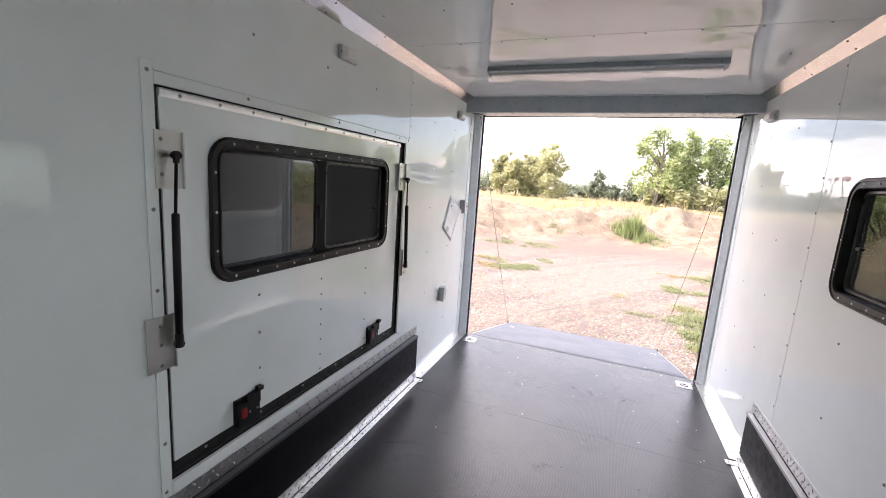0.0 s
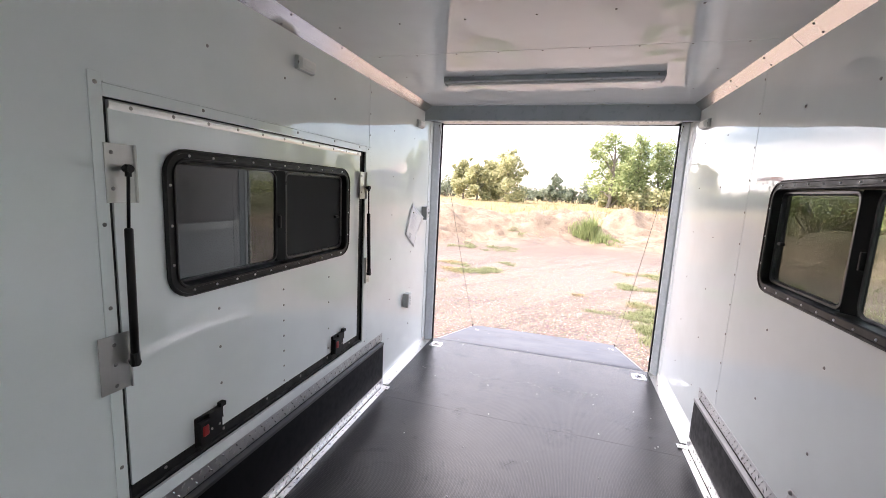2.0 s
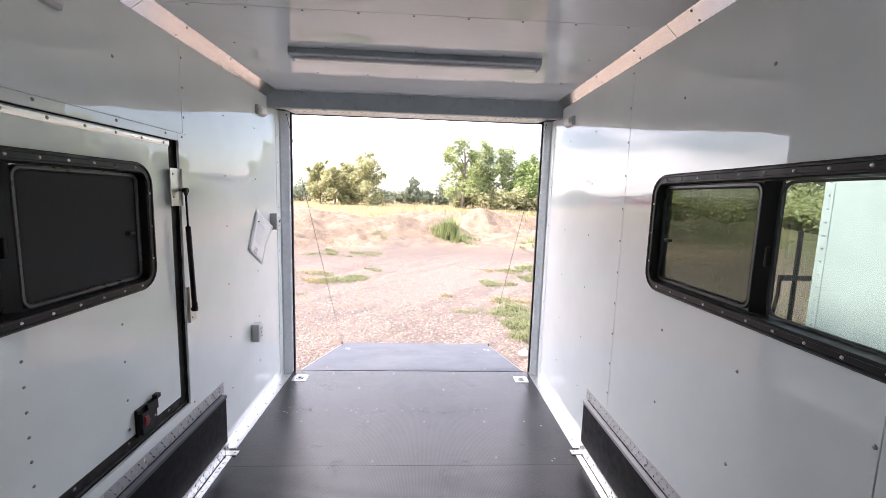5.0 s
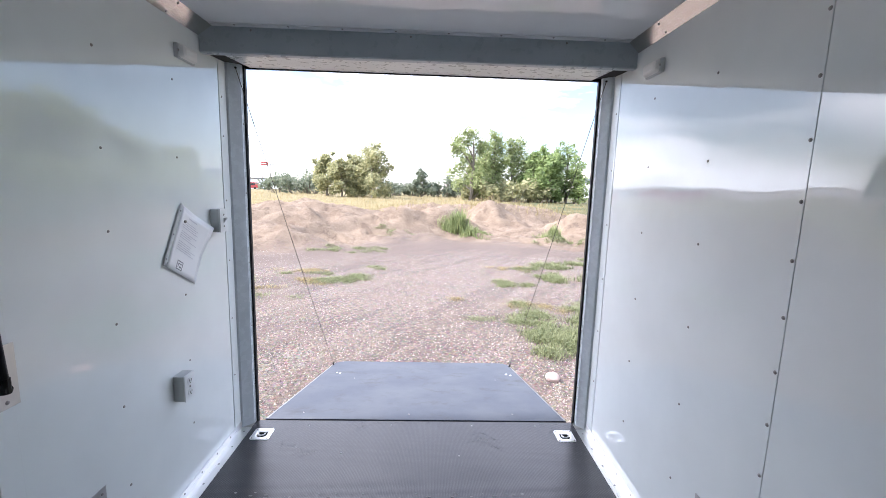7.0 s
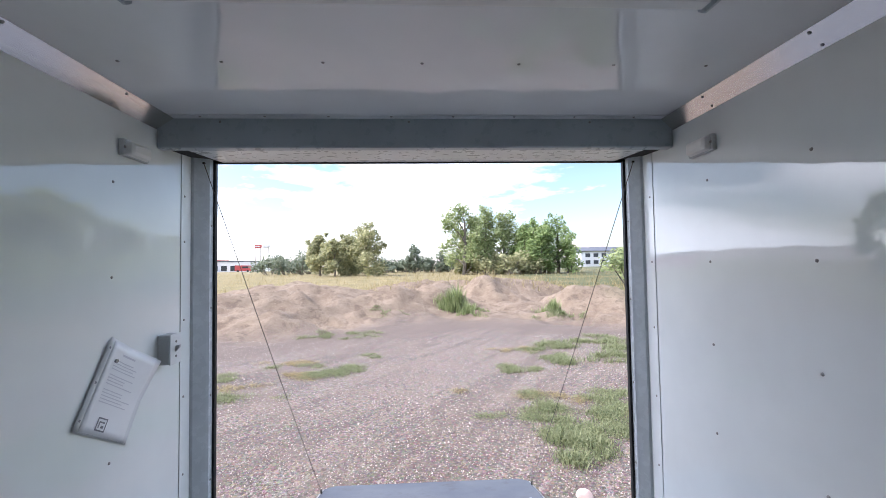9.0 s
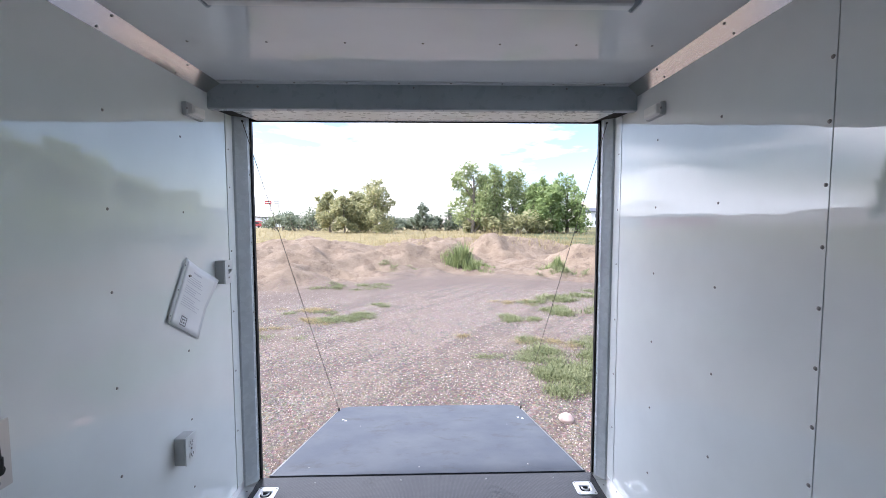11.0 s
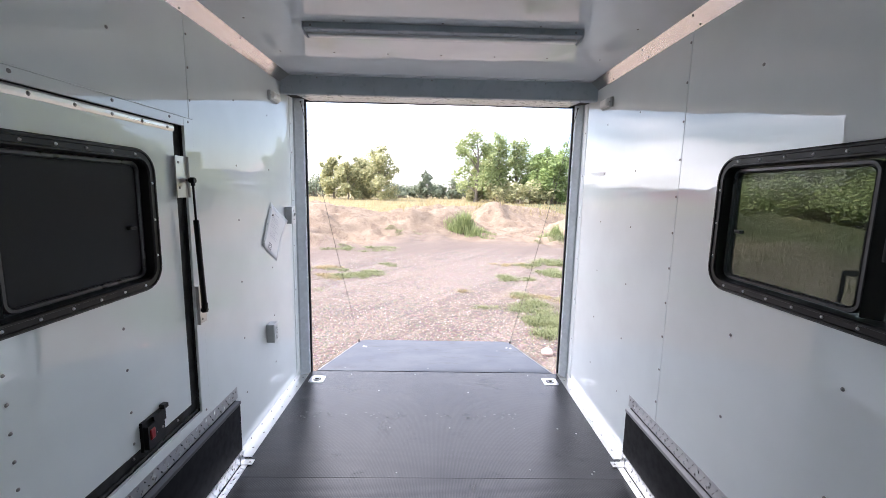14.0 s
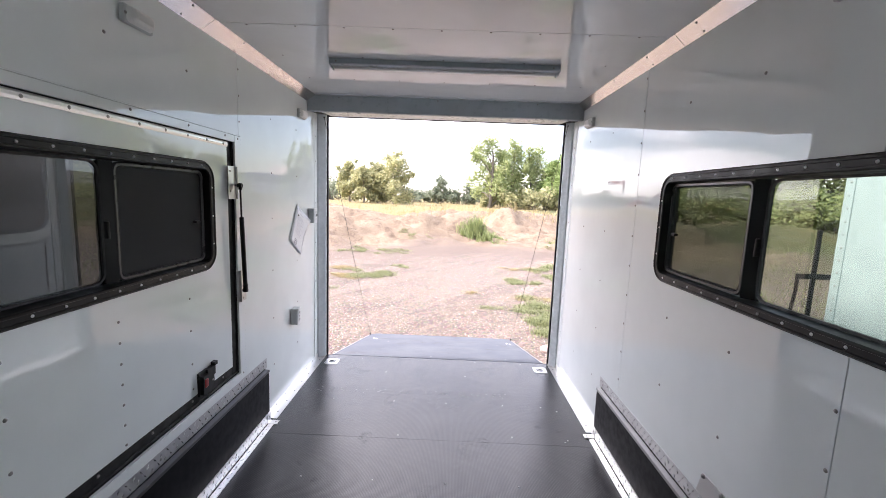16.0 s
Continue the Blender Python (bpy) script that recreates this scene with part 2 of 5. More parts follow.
def ground_mat():
    a = Mat("gravel_dirt_and_dry_grass", (0.189, 0.142, 0.105), 0.95)
    x, y, z = a.sep()
    big = a.noise(0.16, 5, 0.6)
    mid = a.noise(1.3, 6, 0.65)
    peb = a.noise(34, 4, 0.7)
    vor = a.node("ShaderNodeTexVoronoi", Scale=42)
    a.link(a.pos(), vor.inputs["Vector"])
    turned = a.node("ShaderNodeMapping", Rotation=(0, 0, radians(-56)))
    a.link(a.pos(), turned.inputs["Vector"])
    streak = a.node("ShaderNodeMapping", Scale=(0.16, 2.6, 1))
    a.link(turned.outputs["Vector"], streak.inputs["Vector"])
    ruts = a.noise(1.0, 4, 0.6, streak.outputs["Vector"])
    gravel = a.mix(a.ramp(peb, [(0.40, 0.0), (0.62, 1.0)]), (0.060, 0.046, 0.038), (0.276, 0.224, 0.188))
    gravel = a.mix(a.ramp(ruts, [(0.46, 0.0), (0.58, 0.55)]), gravel, (0.084, 0.064, 0.054))
    gravel = a.mix(0.3, gravel, vor.outputs["Color"], "SOFT_LIGHT")
    gravel = a.mix(a.ramp(mid, [(0.45, 0.0), (0.65, 0.45)]), gravel, (0.180, 0.134, 0.106))
    dirt = a.mix(a.ramp(mid, [(0.3, 0.0), (0.7, 1.0)]), (0.145, 0.103, 0.071), (0.260, 0.201, 0.144))
    dirt = a.mix(a.ramp(a.noise(9, 5, 0.7), [(0.5, 0.0), (0.75, 0.5)]), dirt, (0.104, 0.074, 0.052))
    dry = a.mix(a.ramp(a.noise(0.5, 6, 0.7), [(0.3, 0.0), (0.7, 1.0)]), (0.132, 0.118, 0.047), (0.252, 0.195, 0.089))
    clod = a.noise(2.2, 5, 0.7, None, 0.4)
    dirt = a.mix(a.ramp(clod, [(0.52, 0.0), (0.60, 0.7)]), dirt, (0.112, 0.079, 0.055))
    dirt = a.mix(a.ramp(a.noise(16, 4, 0.7), [(0.55, 0.0), (0.68, 0.6)]), dirt, (0.279, 0.219, 0.157))
    xc = a.math("DIVIDE", a.math("SUBTRACT", x, 1.2), 4.2)
    bay = a.math("MULTIPLY", a.math("POWER", 2.718, a.math("MULTIPLY", a.math("MULTIPLY", xc, xc), -1.0)), 4.2)   # the track runs in between the mounds
    edge = a.math("SUBTRACT", a.math("ADD", y, a.math("MULTIPLY", a.math("SUBTRACT", big, 0.5), 7.0)), bay)
    c = a.mix(a.ramp(a.math("DIVIDE", edge, 40.0), [(0.30, 0.0), (0.38, 1.0)]), gravel, dirt)
    track = a.ramp(a.math("DIVIDE", a.math("ADD", a.math("SUBTRACT", y, bay), a.math("MULTIPLY", a.noise(0.5, 3), 1.6)), 40.0), [(0.27, 0.0), (0.305, 0.75), (0.335, 0.75), (0.38, 0.0)])
    c = a.mix(track, c, (0.120, 0.090, 0.072))
    side = a.math("ABSOLUTE", a.math("SUBTRACT", x, 1.0))
    far = a.math("MAXIMUM", a.math("DIVIDE", edge, 100.0), a.math("DIVIDE", a.math("ADD", side, a.math("MULTIPLY", big, 6.0)), 62.0))
    c = a.mix(a.ramp(far, [(0.27, 0.0), (0.33, 1.0)]), c, dry)
    side_green = a.ramp(a.math("DIVIDE", a.math("ADD", x, a.math("MULTIPLY", big, 5.0)), 40.0), [(0.27, 0.0), (0.37, 0.92)])
    c = a.mix(a.math("MULTIPLY", side_green, a.ramp(a.noise(0.23, 4, 0.6), [(0.40, 0.45), (0.52, 1.0)])), c, (0.060, 0.074, 0.027))
    a.set("Base Color", c)
    n1 = a.bump(peb, 1.0, 0.03)
    n2 = a.bump(mid, 0.8, 0.12, False, n1)
    a.bump(ruts, 0.35, 0.08, False, n2)
    return a.m


M_GROUND = ground_mat()


def leaf_mat(name, dark, light, share=0.4):
    a = Mat(name, dark, 0.6)
    g = a.node("ShaderNodeNewGeometry")
    a.set("Base Color", a.mix(g.outputs["Random Per Island"], dark, light))
    col = a.p.inputs["Base Color"].links[0].from_socket
    tr = a.node("ShaderNodeBsdfTranslucent")
    a.link(col, tr.inputs["Color"])
    mx = a.node("ShaderNodeMixShader")
    mx.inputs[0].default_value = share
    a.link(a.p.outputs[0], mx.inputs[1])
    a.link(tr.outputs[0], mx.inputs[2])
    a.link(mx.outputs[0], a.nt.nodes["Material Output"].inputs["Surface"])
    return a.m


M_LEAF1 = leaf_mat("cottonwood_leaves", (0.15, 0.205, 0.075), (0.4, 0.44, 0.2))
M_LEAF2 = leaf_mat("olive_leaves", (0.2, 0.215, 0.1), (0.48, 0.46, 0.25))
M_LEAF3 = leaf_mat("fresh_green_leaves", (0.12, 0.19, 0.06), (0.32, 0.4, 0.15))
M_LEAF4 = leaf_mat("distant_shrub_leaves", (0.11, 0.14, 0.095), (0.24, 0.27, 0.18))
M_GRASS = leaf_mat("green_weeds", (0.11, 0.145, 0.060), (0.32, 0.33, 0.17))
M_DRY = leaf_mat("dry_grass", (0.25, 0.20, 0.09), (0.40, 0.33, 0.175))
M_PEB = leaf_mat("gravel_stones", (0.09, 0.07, 0.06), (0.50, 0.43, 0.37), 0.0)
M_WEED = leaf_mat("tall_weed_stems", (0.13, 0.175, 0.065), (0.36, 0.40, 0.18))


def bark_mat():
    a = Mat("grey_bark", (0.16, 0.13, 0.10), 0.9)
    n = a.noise(6, 5, 0.7, a.scaled(1, 1, 0.2))
    a.set("Base Color", a.mix(n, (0.09, 0.075, 0.06), (0.26, 0.23, 0.19)))
    a.bump(n, 0.7, 0.05)
    return a.m


M_BARK = bark_mat()
M_STONE = painted("pink_stone", (0.52, 0.40, 0.36), 0.9)
M_WHITEWALL = painted("white_render_wall", (0.72, 0.73, 0.74), 0.8)
M_REDWALL = painted("red_cladding", (0.42, 0.06, 0.06), 0.6)
M_ROOF = painted("dark_grey_roof", (0.09, 0.10, 0.12), 0.7)
M_WIN = Mat("dark_window_glass", (0.03, 0.04, 0.05), 0.1).m
M_HILL = painted("hazy_dry_hill", (0.42, 0.36, 0.32), 1.0)
# white skin with the cyan cast of shade put into its colour
M_SHELL_SHADE = painted("white_skin_shade_tinted", (0.49, 0.60, 0.62), 0.35)
M_SHELL = painted("white_outer_skin", (0.74, 0.78, 0.78), 0.3)


# ---- mesh helpers ----
def finish(name, bm, material, parent=None, label="", smooth=False):
    me = bpy.data.meshes.new(name)
    bmesh.ops.recalc_face_normals(bm, faces=bm.faces)
    if smooth:
        for f in bm.faces:
            f.smooth = True
    bm.to_mesh(me)
    bm.free()
    me.materials.append(material)
    ob = new(name, me)
    if parent is not None:
        ob.parent = parent
        ob.matrix_parent_inverse = parent.matrix_basis.inverted()
    if label:
        ob["label"] = label
    return ob


def part(name, bm, material, parent, label="", smooth=False):
    return finish(name, bm, material, parent, label, smooth)


def thing(name, label, category, group="", kind="", at=(0, 0, 0)):
    ob = new(name)
    ob.empty_display_size = 0.05
    ob.matrix_basis = Matrix.Translation(at)
    return tagged(ob, label, category, group, kind)


def box(x0, x1, y0, y1, z0, z1, bevel=0.0, bm=None, segs=2):
    own = bm is None
    bm = bm or bmesh.new()
    g = bmesh.ops.create_cube(bm, size=1.0)
    bmesh.ops.scale(bm, vec=(abs(x1 - x0), abs(y1 - y0), abs(z1 - z0)), verts=g["verts"])
    bmesh.ops.translate(bm, vec=((x0 + x1) / 2, (y0 + y1) / 2, (z0 + z1) / 2), verts=g["verts"])
    if bevel and own:
        bmesh.ops.bevel(bm, geom=list(bm.edges), offset=bevel, segments=segs, affect="EDGES", profile=0.5)
    return bm


def tube(points, r, bm=None, segs=8, cap=True):
    """A round bar through points; r: one radius or one a point."""
    bm = bm or bmesh.new()
    pts = [Vector(p) for p in points]
    rs = r if isinstance(r, (list, tuple)) else [r] * len(pts)
    rings = []
    for i, p in enumerate(pts):
        t = (pts[min(i + 1, len(pts) - 1)] - pts[max(i - 1, 0)]).normalized()
        a = t.cross(Vector((0, 0, 1)) if abs(t.z) < 0.9 else Vector((1, 0, 0))).normalized()
        b = t.cross(a)
        rings.append([bm.verts.new(p + rs[i] * (math.cos(k * 2 * math.pi / segs) * a + math.sin(k * 2 * math.pi / segs) * b)) for k in range(segs)])
    for q, s in zip(rings, rings[1:]):
        for k in range(segs):
            bm.faces.new((q[k], q[(k + 1) % segs], s[(k + 1) % segs], s[k]))
    if cap:
        bm.faces.new(rings[0])
        bm.faces.new(rings[-1])
    return bm


def prism(poly, axis, a, b, bm=None):
    """A polygon, given in the two other axes in order, drawn out along an axis from a to b."""
    bm = bm or bmesh.new()

    def put(p, v):
        c = list(p)
        c.insert(axis, v)
        return bm.verts.new(c)

    lo, hi = [put(p, a) for p in poly], [put(p, b) for p in poly]
    bm.faces.new(lo)
    bm.faces.new(hi)
    n = len(poly)
    for i in range(n):
        bm.faces.new((lo[i], lo[(i + 1) % n], hi[(i + 1) % n], hi[i]))
    return bm


def sheet(x, thick, ys, zs, holes=()):
    """An upright sheet with its face at x, thickened by thick along x, over the cells of ys by zs, but for the cells that lie in a hole (y0, y1, z0, z1)."""
    bm = bmesh.new()
    ys = sorted(set(ys) | {v for h in holes for v in h[:2] if min(ys) < v < max(ys)})
    zs = sorted(set(zs) | {v for h in holes for v in h[2:] if min(zs) < v < max(zs)})
    vs = {}

    def v(i, j):
        if (i, j) not in vs:
            vs[i, j] = bm.verts.new((x, ys[i], zs[j]))
        return vs[i, j]

    for i in range(len(ys) - 1):
        for j in range(len(zs) - 1):
            cy, cz = (ys[i] + ys[i + 1]) / 2, (zs[j] + zs[j + 1]) / 2
            if any(h[0] < cy < h[1] and h[2] < cz < h[3] for h in holes):
                continue
            bm.faces.new((v(i, j), v(i + 1, j), v(i + 1, j + 1), v(i, j + 1)))
    g = bmesh.ops.extrude_face_region(bm, geom=list(bm.faces))
    bmesh.ops.translate(bm, vec=(thick, 0, 0), verts=[e for e in g["geom"] if isinstance(e, bmesh.types.BMVert)])
    return bm


def round_rect(y0, y1, z0, z1, r, n=6):
    pts = []
    for cy, cz, a0 in ((y1 - r, z1 - r, 0), (y0 + r, z1 - r, 90), (y0 + r, z0 + r, 180), (y1 - r, z0 + r, 270)):
        for k in range(n + 1):
            a = radians(a0 + 90 * k / n)
            pts.append((cy + r * math.cos(a), cz + r * math.sin(a)))
    return pts


def ring(y0, y1, z0, z1, r, profile, bm=None):
    """A rounded frame in the y-z plane: loops at (inset, x), joined one to the next and the last to the first."""
    bm = bm or bmesh.new()
    loops = []
    for inset, x in profile:
        rr = max(r - inset, 0.012)
        loops.append([bm.verts.new((x, p[0], p[1])) for p in round_rect(y0 + inset, y1 - inset, z0 + inset, z1 - inset, rr)])
    n = len(loops[0])
    for q, s in zip(loops, loops[1:] + loops[:1]):
        for k in range(n):
            bm.faces.new((q[k], q[(k + 1) % n], s[(k + 1) % n], s[k]))
    return bm


def dome_mesh(r, h, segs=8, mat=None):
    bm = bmesh.new()
    top = bm.verts.new((0, 0, h))
    lo = [bm.verts.new((r * math.cos(a), r * math.sin(a), 0)) for a in (k * 2 * math.pi / segs for k in range(segs))]
    hi = [bm.verts.new((0.65 * r * math.cos(a), 0.65 * r * math.sin(a), h * 0.8)) for a in (k * 2 * math.pi / segs for k in range(segs))]
    for k in range(segs):
        m = (k + 1) % segs
        bm.faces.new((lo[k], lo[m], hi[m], hi[k]))
        bm.faces.new((hi[k], hi[m], top))
    me = bpy.data.meshes.new("screw")
    for f in bm.faces:
        f.smooth = True
    bm.to_mesh(me)
    bm.free()
    me.materials.append(mat or M_SCREW)
    return me


SCREW = dome_mesh(0.0062, 0.0035)
SCREW_S = dome_mesh(0.0055, 0.0035)
SCREW_B = dome_mesh(0.0050, 0.0034, mat=M_CHROME)
FACE = {"+x": pose(0, 0, 0, 0, 90, 0), "-x": pose(0, 0, 0, 0, -90, 0), "+z": pose(0, 0, 0), "-z": pose(0, 0, 0, 180, 0, 0), "-y": pose(0, 0, 0, 90, 0, 0)}


def screw(parent, x, y, z, face, mesh=None, name="screw"):
    ob = new(name, mesh or SCREW)
    ob.parent = parent
    ob.matrix_parent_inverse = parent.matrix_basis.inverted()
    ob.matrix_basis = Matrix.Translation((x, y, z)) @ FACE[face]
    return ob


# ---- the trailer's shell ----
XL, XR = -1.195, 0.905            # inner faces of the side walls
YF, YB = -1.15, 3.735             # front wall and rear sill
ZC = 2.18                         # ceiling
STUD = 0.4064
GAP = 0.0018
SEAM_R = (2.405, 1.188, -0.031)
FILL_OPENING = (-0.98, -0.20, 0.03, 1.62)   # unseen low side opening near the front, added to let in daylight
WIN_R = (0.998, 2.140, 1.108, 1.592)
WIN_L = (0.982, 2.152, 1.070, 1.573)
HATCH = (0.813, 2.338, 0.452, 1.688)


def hole(w, d=0.026):
    return (w[0] + d, w[1] - d, w[2] + d, w[3] - d)


def wall_right():
    w = finish("wall_right", sheet(XR + 0.006, 0.045, [YF, 3.70], [-0.10, 2.24], [hole(WIN_R), FILL_OPENING]), M_GAP)
    tagged(w, "white glossy aluminium sheet wall with screwed seams", "wall", kind="structure")
    edges = [YF, SEAM_R[2], SEAM_R[1], SEAM_R[0], 3.572, 3.655]
    for a, b in zip(edges, edges[1:]):
        ga, gb = (0.004 if a == 3.572 else GAP), (0.004 if b == 3.572 else GAP)
        part("panel", sheet(XR, 0.005, [a + ga, b - gb], [0.0, 2.175], [hole(WIN_R)] if a < 2.1 and b > 1.0 else [FILL_OPENING]), M_WALL, w)
    zs_seam = [0.475 + 0.1615 * k for k in range(11)]
    zs_field = [0.325, 0.643, 0.957, 1.276, 1.578, 1.880]
    for s in SEAM_R:
        for z in zs_seam:
            if s > 0 and not (WIN_R[0] - .02 < s < WIN_R[1] + .02 and WIN_R[2] - .03 < z < WIN_R[3] + .03):
                screw(w, XR, s + 0.011, z, "-x")
    for k in (2, 1, -1, -2, -4):
        for z in zs_field:
            y = SEAM_R[0] + k * STUD
            if z > 0.4 or y > 2.68:
                if not (WIN_R[0] - .02 < y < WIN_R[1] + .02 and WIN_R[2] - .03 < z < WIN_R[3] + .03):
                    screw(w, XR, y, z, "-x", SCREW if k < 0 else SCREW_S)
    for z in (0.35, 0.66, 0.97, 1.28, 1.58, 1.88):
        screw(w, XR, 3.60, z, "-x", SCREW_S)
    skin = part("outer_skin", sheet(XR + 0.052, 0.004, [YF - 0.05, 3.74], [-0.25, 2.30], [hole(WIN_R), FILL_OPENING]), M_SHELL, w)
    return w


def wall_left():
    hh = (HATCH[0], HATCH[1], HATCH[2], HATCH[3])
    w = finish("wall_left", sheet(XL - 0.006, -0.045, [YF, 3.70], [-0.10, 2.24], [hh]), M_GAP)
    tagged(w, "white glossy aluminium sheet wall with screwed seams and a hatch opening", "wall", kind="structure")
    big = [(YF, 2.385, [hh]), (2.385, 3.578, [hh]), (3.578, 3.655, [])]
    for a, b, hs in big:
        ga, gb = (0.004 if a == 3.578 else GAP), (0.004 if b == 3.578 else GAP)
        part("panel", sheet(XL, -0.005, [a + ga, b - gb], [0.0, 2.175], hs), M_WALL, w)
    for y in (2.775, 3.190):
        for z in (0.315, 0.63, 0.944, 1.276, 1.557, 1.881):
            screw(w, XL, y, z, "+x", SCREW_S)
    for y in (1.165, 1.571, 1.978, 0.76, 0.35, -0.05):
        screw(w, XL, y, 1.93, "+x")
        if y < 0.6:
            for z in (0.63, 0.944, 1.276, 1.557):
                screw(w, XL, y, z, "+x")
    for z in (1.80, 1.93, 2.06):
        screw(w, XL, 2.397, z, "+x", SCREW_S)
    for z in (0.36, 0.70, 1.03, 1.36, 1.70, 1.90):
        screw(w, XL, 3.605, z, "+x", SCREW_S)
    part("outer_skin", sheet(XL - 0.052, -0.004, [YF - 0.05, 3.74], [-0.25, 2.30], [hh]), M_SHELL, w)
    return w


def wall_front():
    w = finish("wall_front", box(XL - 0.05, XR + 0.05, YF - 0.05, YF, -0.1, 2.24), M_WALL)
    return tagged(w, "white glossy front wall of the trailer", "wall", kind="structure")


def ceiling():
    bm = bmesh.new()
    cuts = [YF, -0.318, 0.90, 2.12, 3.372]
    for a, b in zip(cuts, cuts[1:]):
        box(XL, XR, a + GAP, b - GAP, ZC, ZC + 0.006, bm=bm)
    box(XL, XR, 3.372 + GAP, 3.42, ZC - 0.002, ZC + 0.004, bm=bm)
    c = finish("ceiling", bm, M_CEIL)
    tagged(c, "white glossy wavy ceiling sheets with screwed seams", "ceiling", kind="structure")
    for y, xs in ((2.135, 9), (0.915, 9), (2.955, 7), (1.72, 7), (1.31, 7), (3.385, 8), (2.53, 5)):
        for k in range(xs):
            x = XL + 0.18 + (XR - XL - 0.36) * k / (xs - 1)
            screw(c, x, y, ZC - (0.002 if y > 3.38 else 0), "-z", SCREW_S)
    r = finish("roof", box(XL - 0.06, XR + 0.06, YF - 0.06, 3.76, 2.27, 2.31, 0.01), M_SHELL)
    tagged(r, "white metal roof skin of the trailer", "roof", kind="structure")
    return c


def floor():
    bm = bmesh.new()
    for a, b in ((YF, 1.29), (1.29, 2.505), (2.505, YB)):
        box(XL, XR, a + 0.001, b - 0.001, -0.02, 0.0, bm=bm)
    f = finish("floor", bm, M_FLOOR)
    tagged(f, "black fine-textured vinyl floor with dust and scuffs", "floor", kind="structure")
    for x, y in [(-0.419, 2.135), (-0.048, 2.135), (-0.34, 2.541), (0.33, 2.135), (0.70, 2.56), (0.68, 2.54), (-0.79, 2.14), (0.36, 2.57), (-0.85, 2.95),
                 (-0.42, 2.95), (-0.05, 2.95), (0.35, 2.95), (0.62, 2.95), (0.72, 2.90), (-0.8, 3.68), (-0.3, 3.69), (0.2, 3.69), (0.6, 3.69), (-0.55, 3.42), (0.1, 3.40), (0.62, 1.73), (-0.4, 1.73), (-0.05, 1.73)]:
        screw(f, x, y, 0.0, "+z", SCREW_S)
    u = finish("floor_frame", box(XL - 0.05, XR + 0.05, YF, YB - 0.01, -0.12, -0.021), M_GAP)
    tagged(u, "dark steel floor frame of the trailer", "frame", kind="structure")
    return f


def scuffs():
    """Whitish scuffs and dark spill marks on the floor."""
    rnd = random.Random(5)
    bm = bmesh.new()
    for k in range(55):
        x, y = rnd.choice([-0.9, -0.5, -0.05, 0.1, 0.35]) + rnd.gauss(0, 0.10), 3.06 + rnd.gauss(0, 0.015) + 0.05 * rnd.random()
        s = rnd.uniform(0.003, 0.011)
        vs = [bm.verts.new((x + s * rnd.uniform(0.6, 1.6) * math.cos(a), y + s * rnd.uniform(0.3, 0.8) * math.sin(a), 0.0012)) for a in (0, 1.3, 2.5, 3.8, 5.1)]
        bm.faces.new(vs)
    m = Mat("pale_scuff", (0.17, 0.165, 0.16), 0.7).m
    tagged(finish("floor_scuffs", bm, m), "pale scuff marks on the black floor", "scuffs", kind="stuff")


def cove(side):
    s = -1 if side == "left" else 1
    wx = XL if s < 0 else XR
    lz, lx = (2.134, 0.068) if s < 0 else (2.131, 0.052)
    top = [(wx - s * 0.0015, lz), (wx - s * lx, 2.1785), (wx - s * (lx - 0.002), 2.1795), (wx, lz + 0.0025)]
    t = thing("cove_trim", "bare aluminium cove strip between wall and ceiling", "trim", "cove strips", "structure")
    for a, b in ((YF, 0.865), (0.868, 2.085), (2.088, 3.408)):
        part("strip", prism([(p[0], p[1]) for p in top], 1, a, b), M_COVE, t)
    for k in range(11):
        y = -0.9 + 0.4064 * k
        for u in (0.009, lx - 0.009):
            z = lz + (2.1785 - lz) * u / lx - 0.001
            ob = new("screw", SCREW_S)
            ob.parent = t
            ob.matrix_basis = Matrix.Translation((wx - s * (u + 0.0005), y, z + 0.001)) @ pose(0, 0, 0, 0, -s * (180 - math.degrees(math.atan2(2.1785 - lz, lx))), 0)
    return t


def header():
    t = thing("header_beam", "grey painted header beam over the rear opening", "beam", kind="structure")
    part("beam_face", prism([(3.41, 2.066), (3.416, 2.060), (3.45, 2.060), (3.45, 2.30), (3.41, 2.30)], 0, XL + 0.003, XR - 0.003), M_HEADER, t)
    part("beam_underside", prism([(3.45, 2.0605), (3.735, 2.083), (3.735, 2.30), (3.45, 2.30)], 0, XL + 0.10, XR - 0.10), M_TRIM, t, "pale underside")
    for a, b in ((XL - 0.04, XL + 0.10), (XR - 0.10, XR + 0.04)):
        part("beam_end", prism([(3.45, 2.072), (3.735, 2.092), (3.735, 2.30), (3.45, 2.30)], 0, a, b), M_GAP, t, "dark open end of the beam")
    for x in (-0.95, -0.2, 0.55):
        screw(t, x, 3.41, 2.165, "-y", SCREW_S)
    part("seal", prism([(3.735, 2.078), (3.75, 2.078), (3.75, 2.11), (3.735, 2.11)], 0, XL + 0.04, XR - 0.04), M_RUBBER, t, "black rubber seal")
    return t


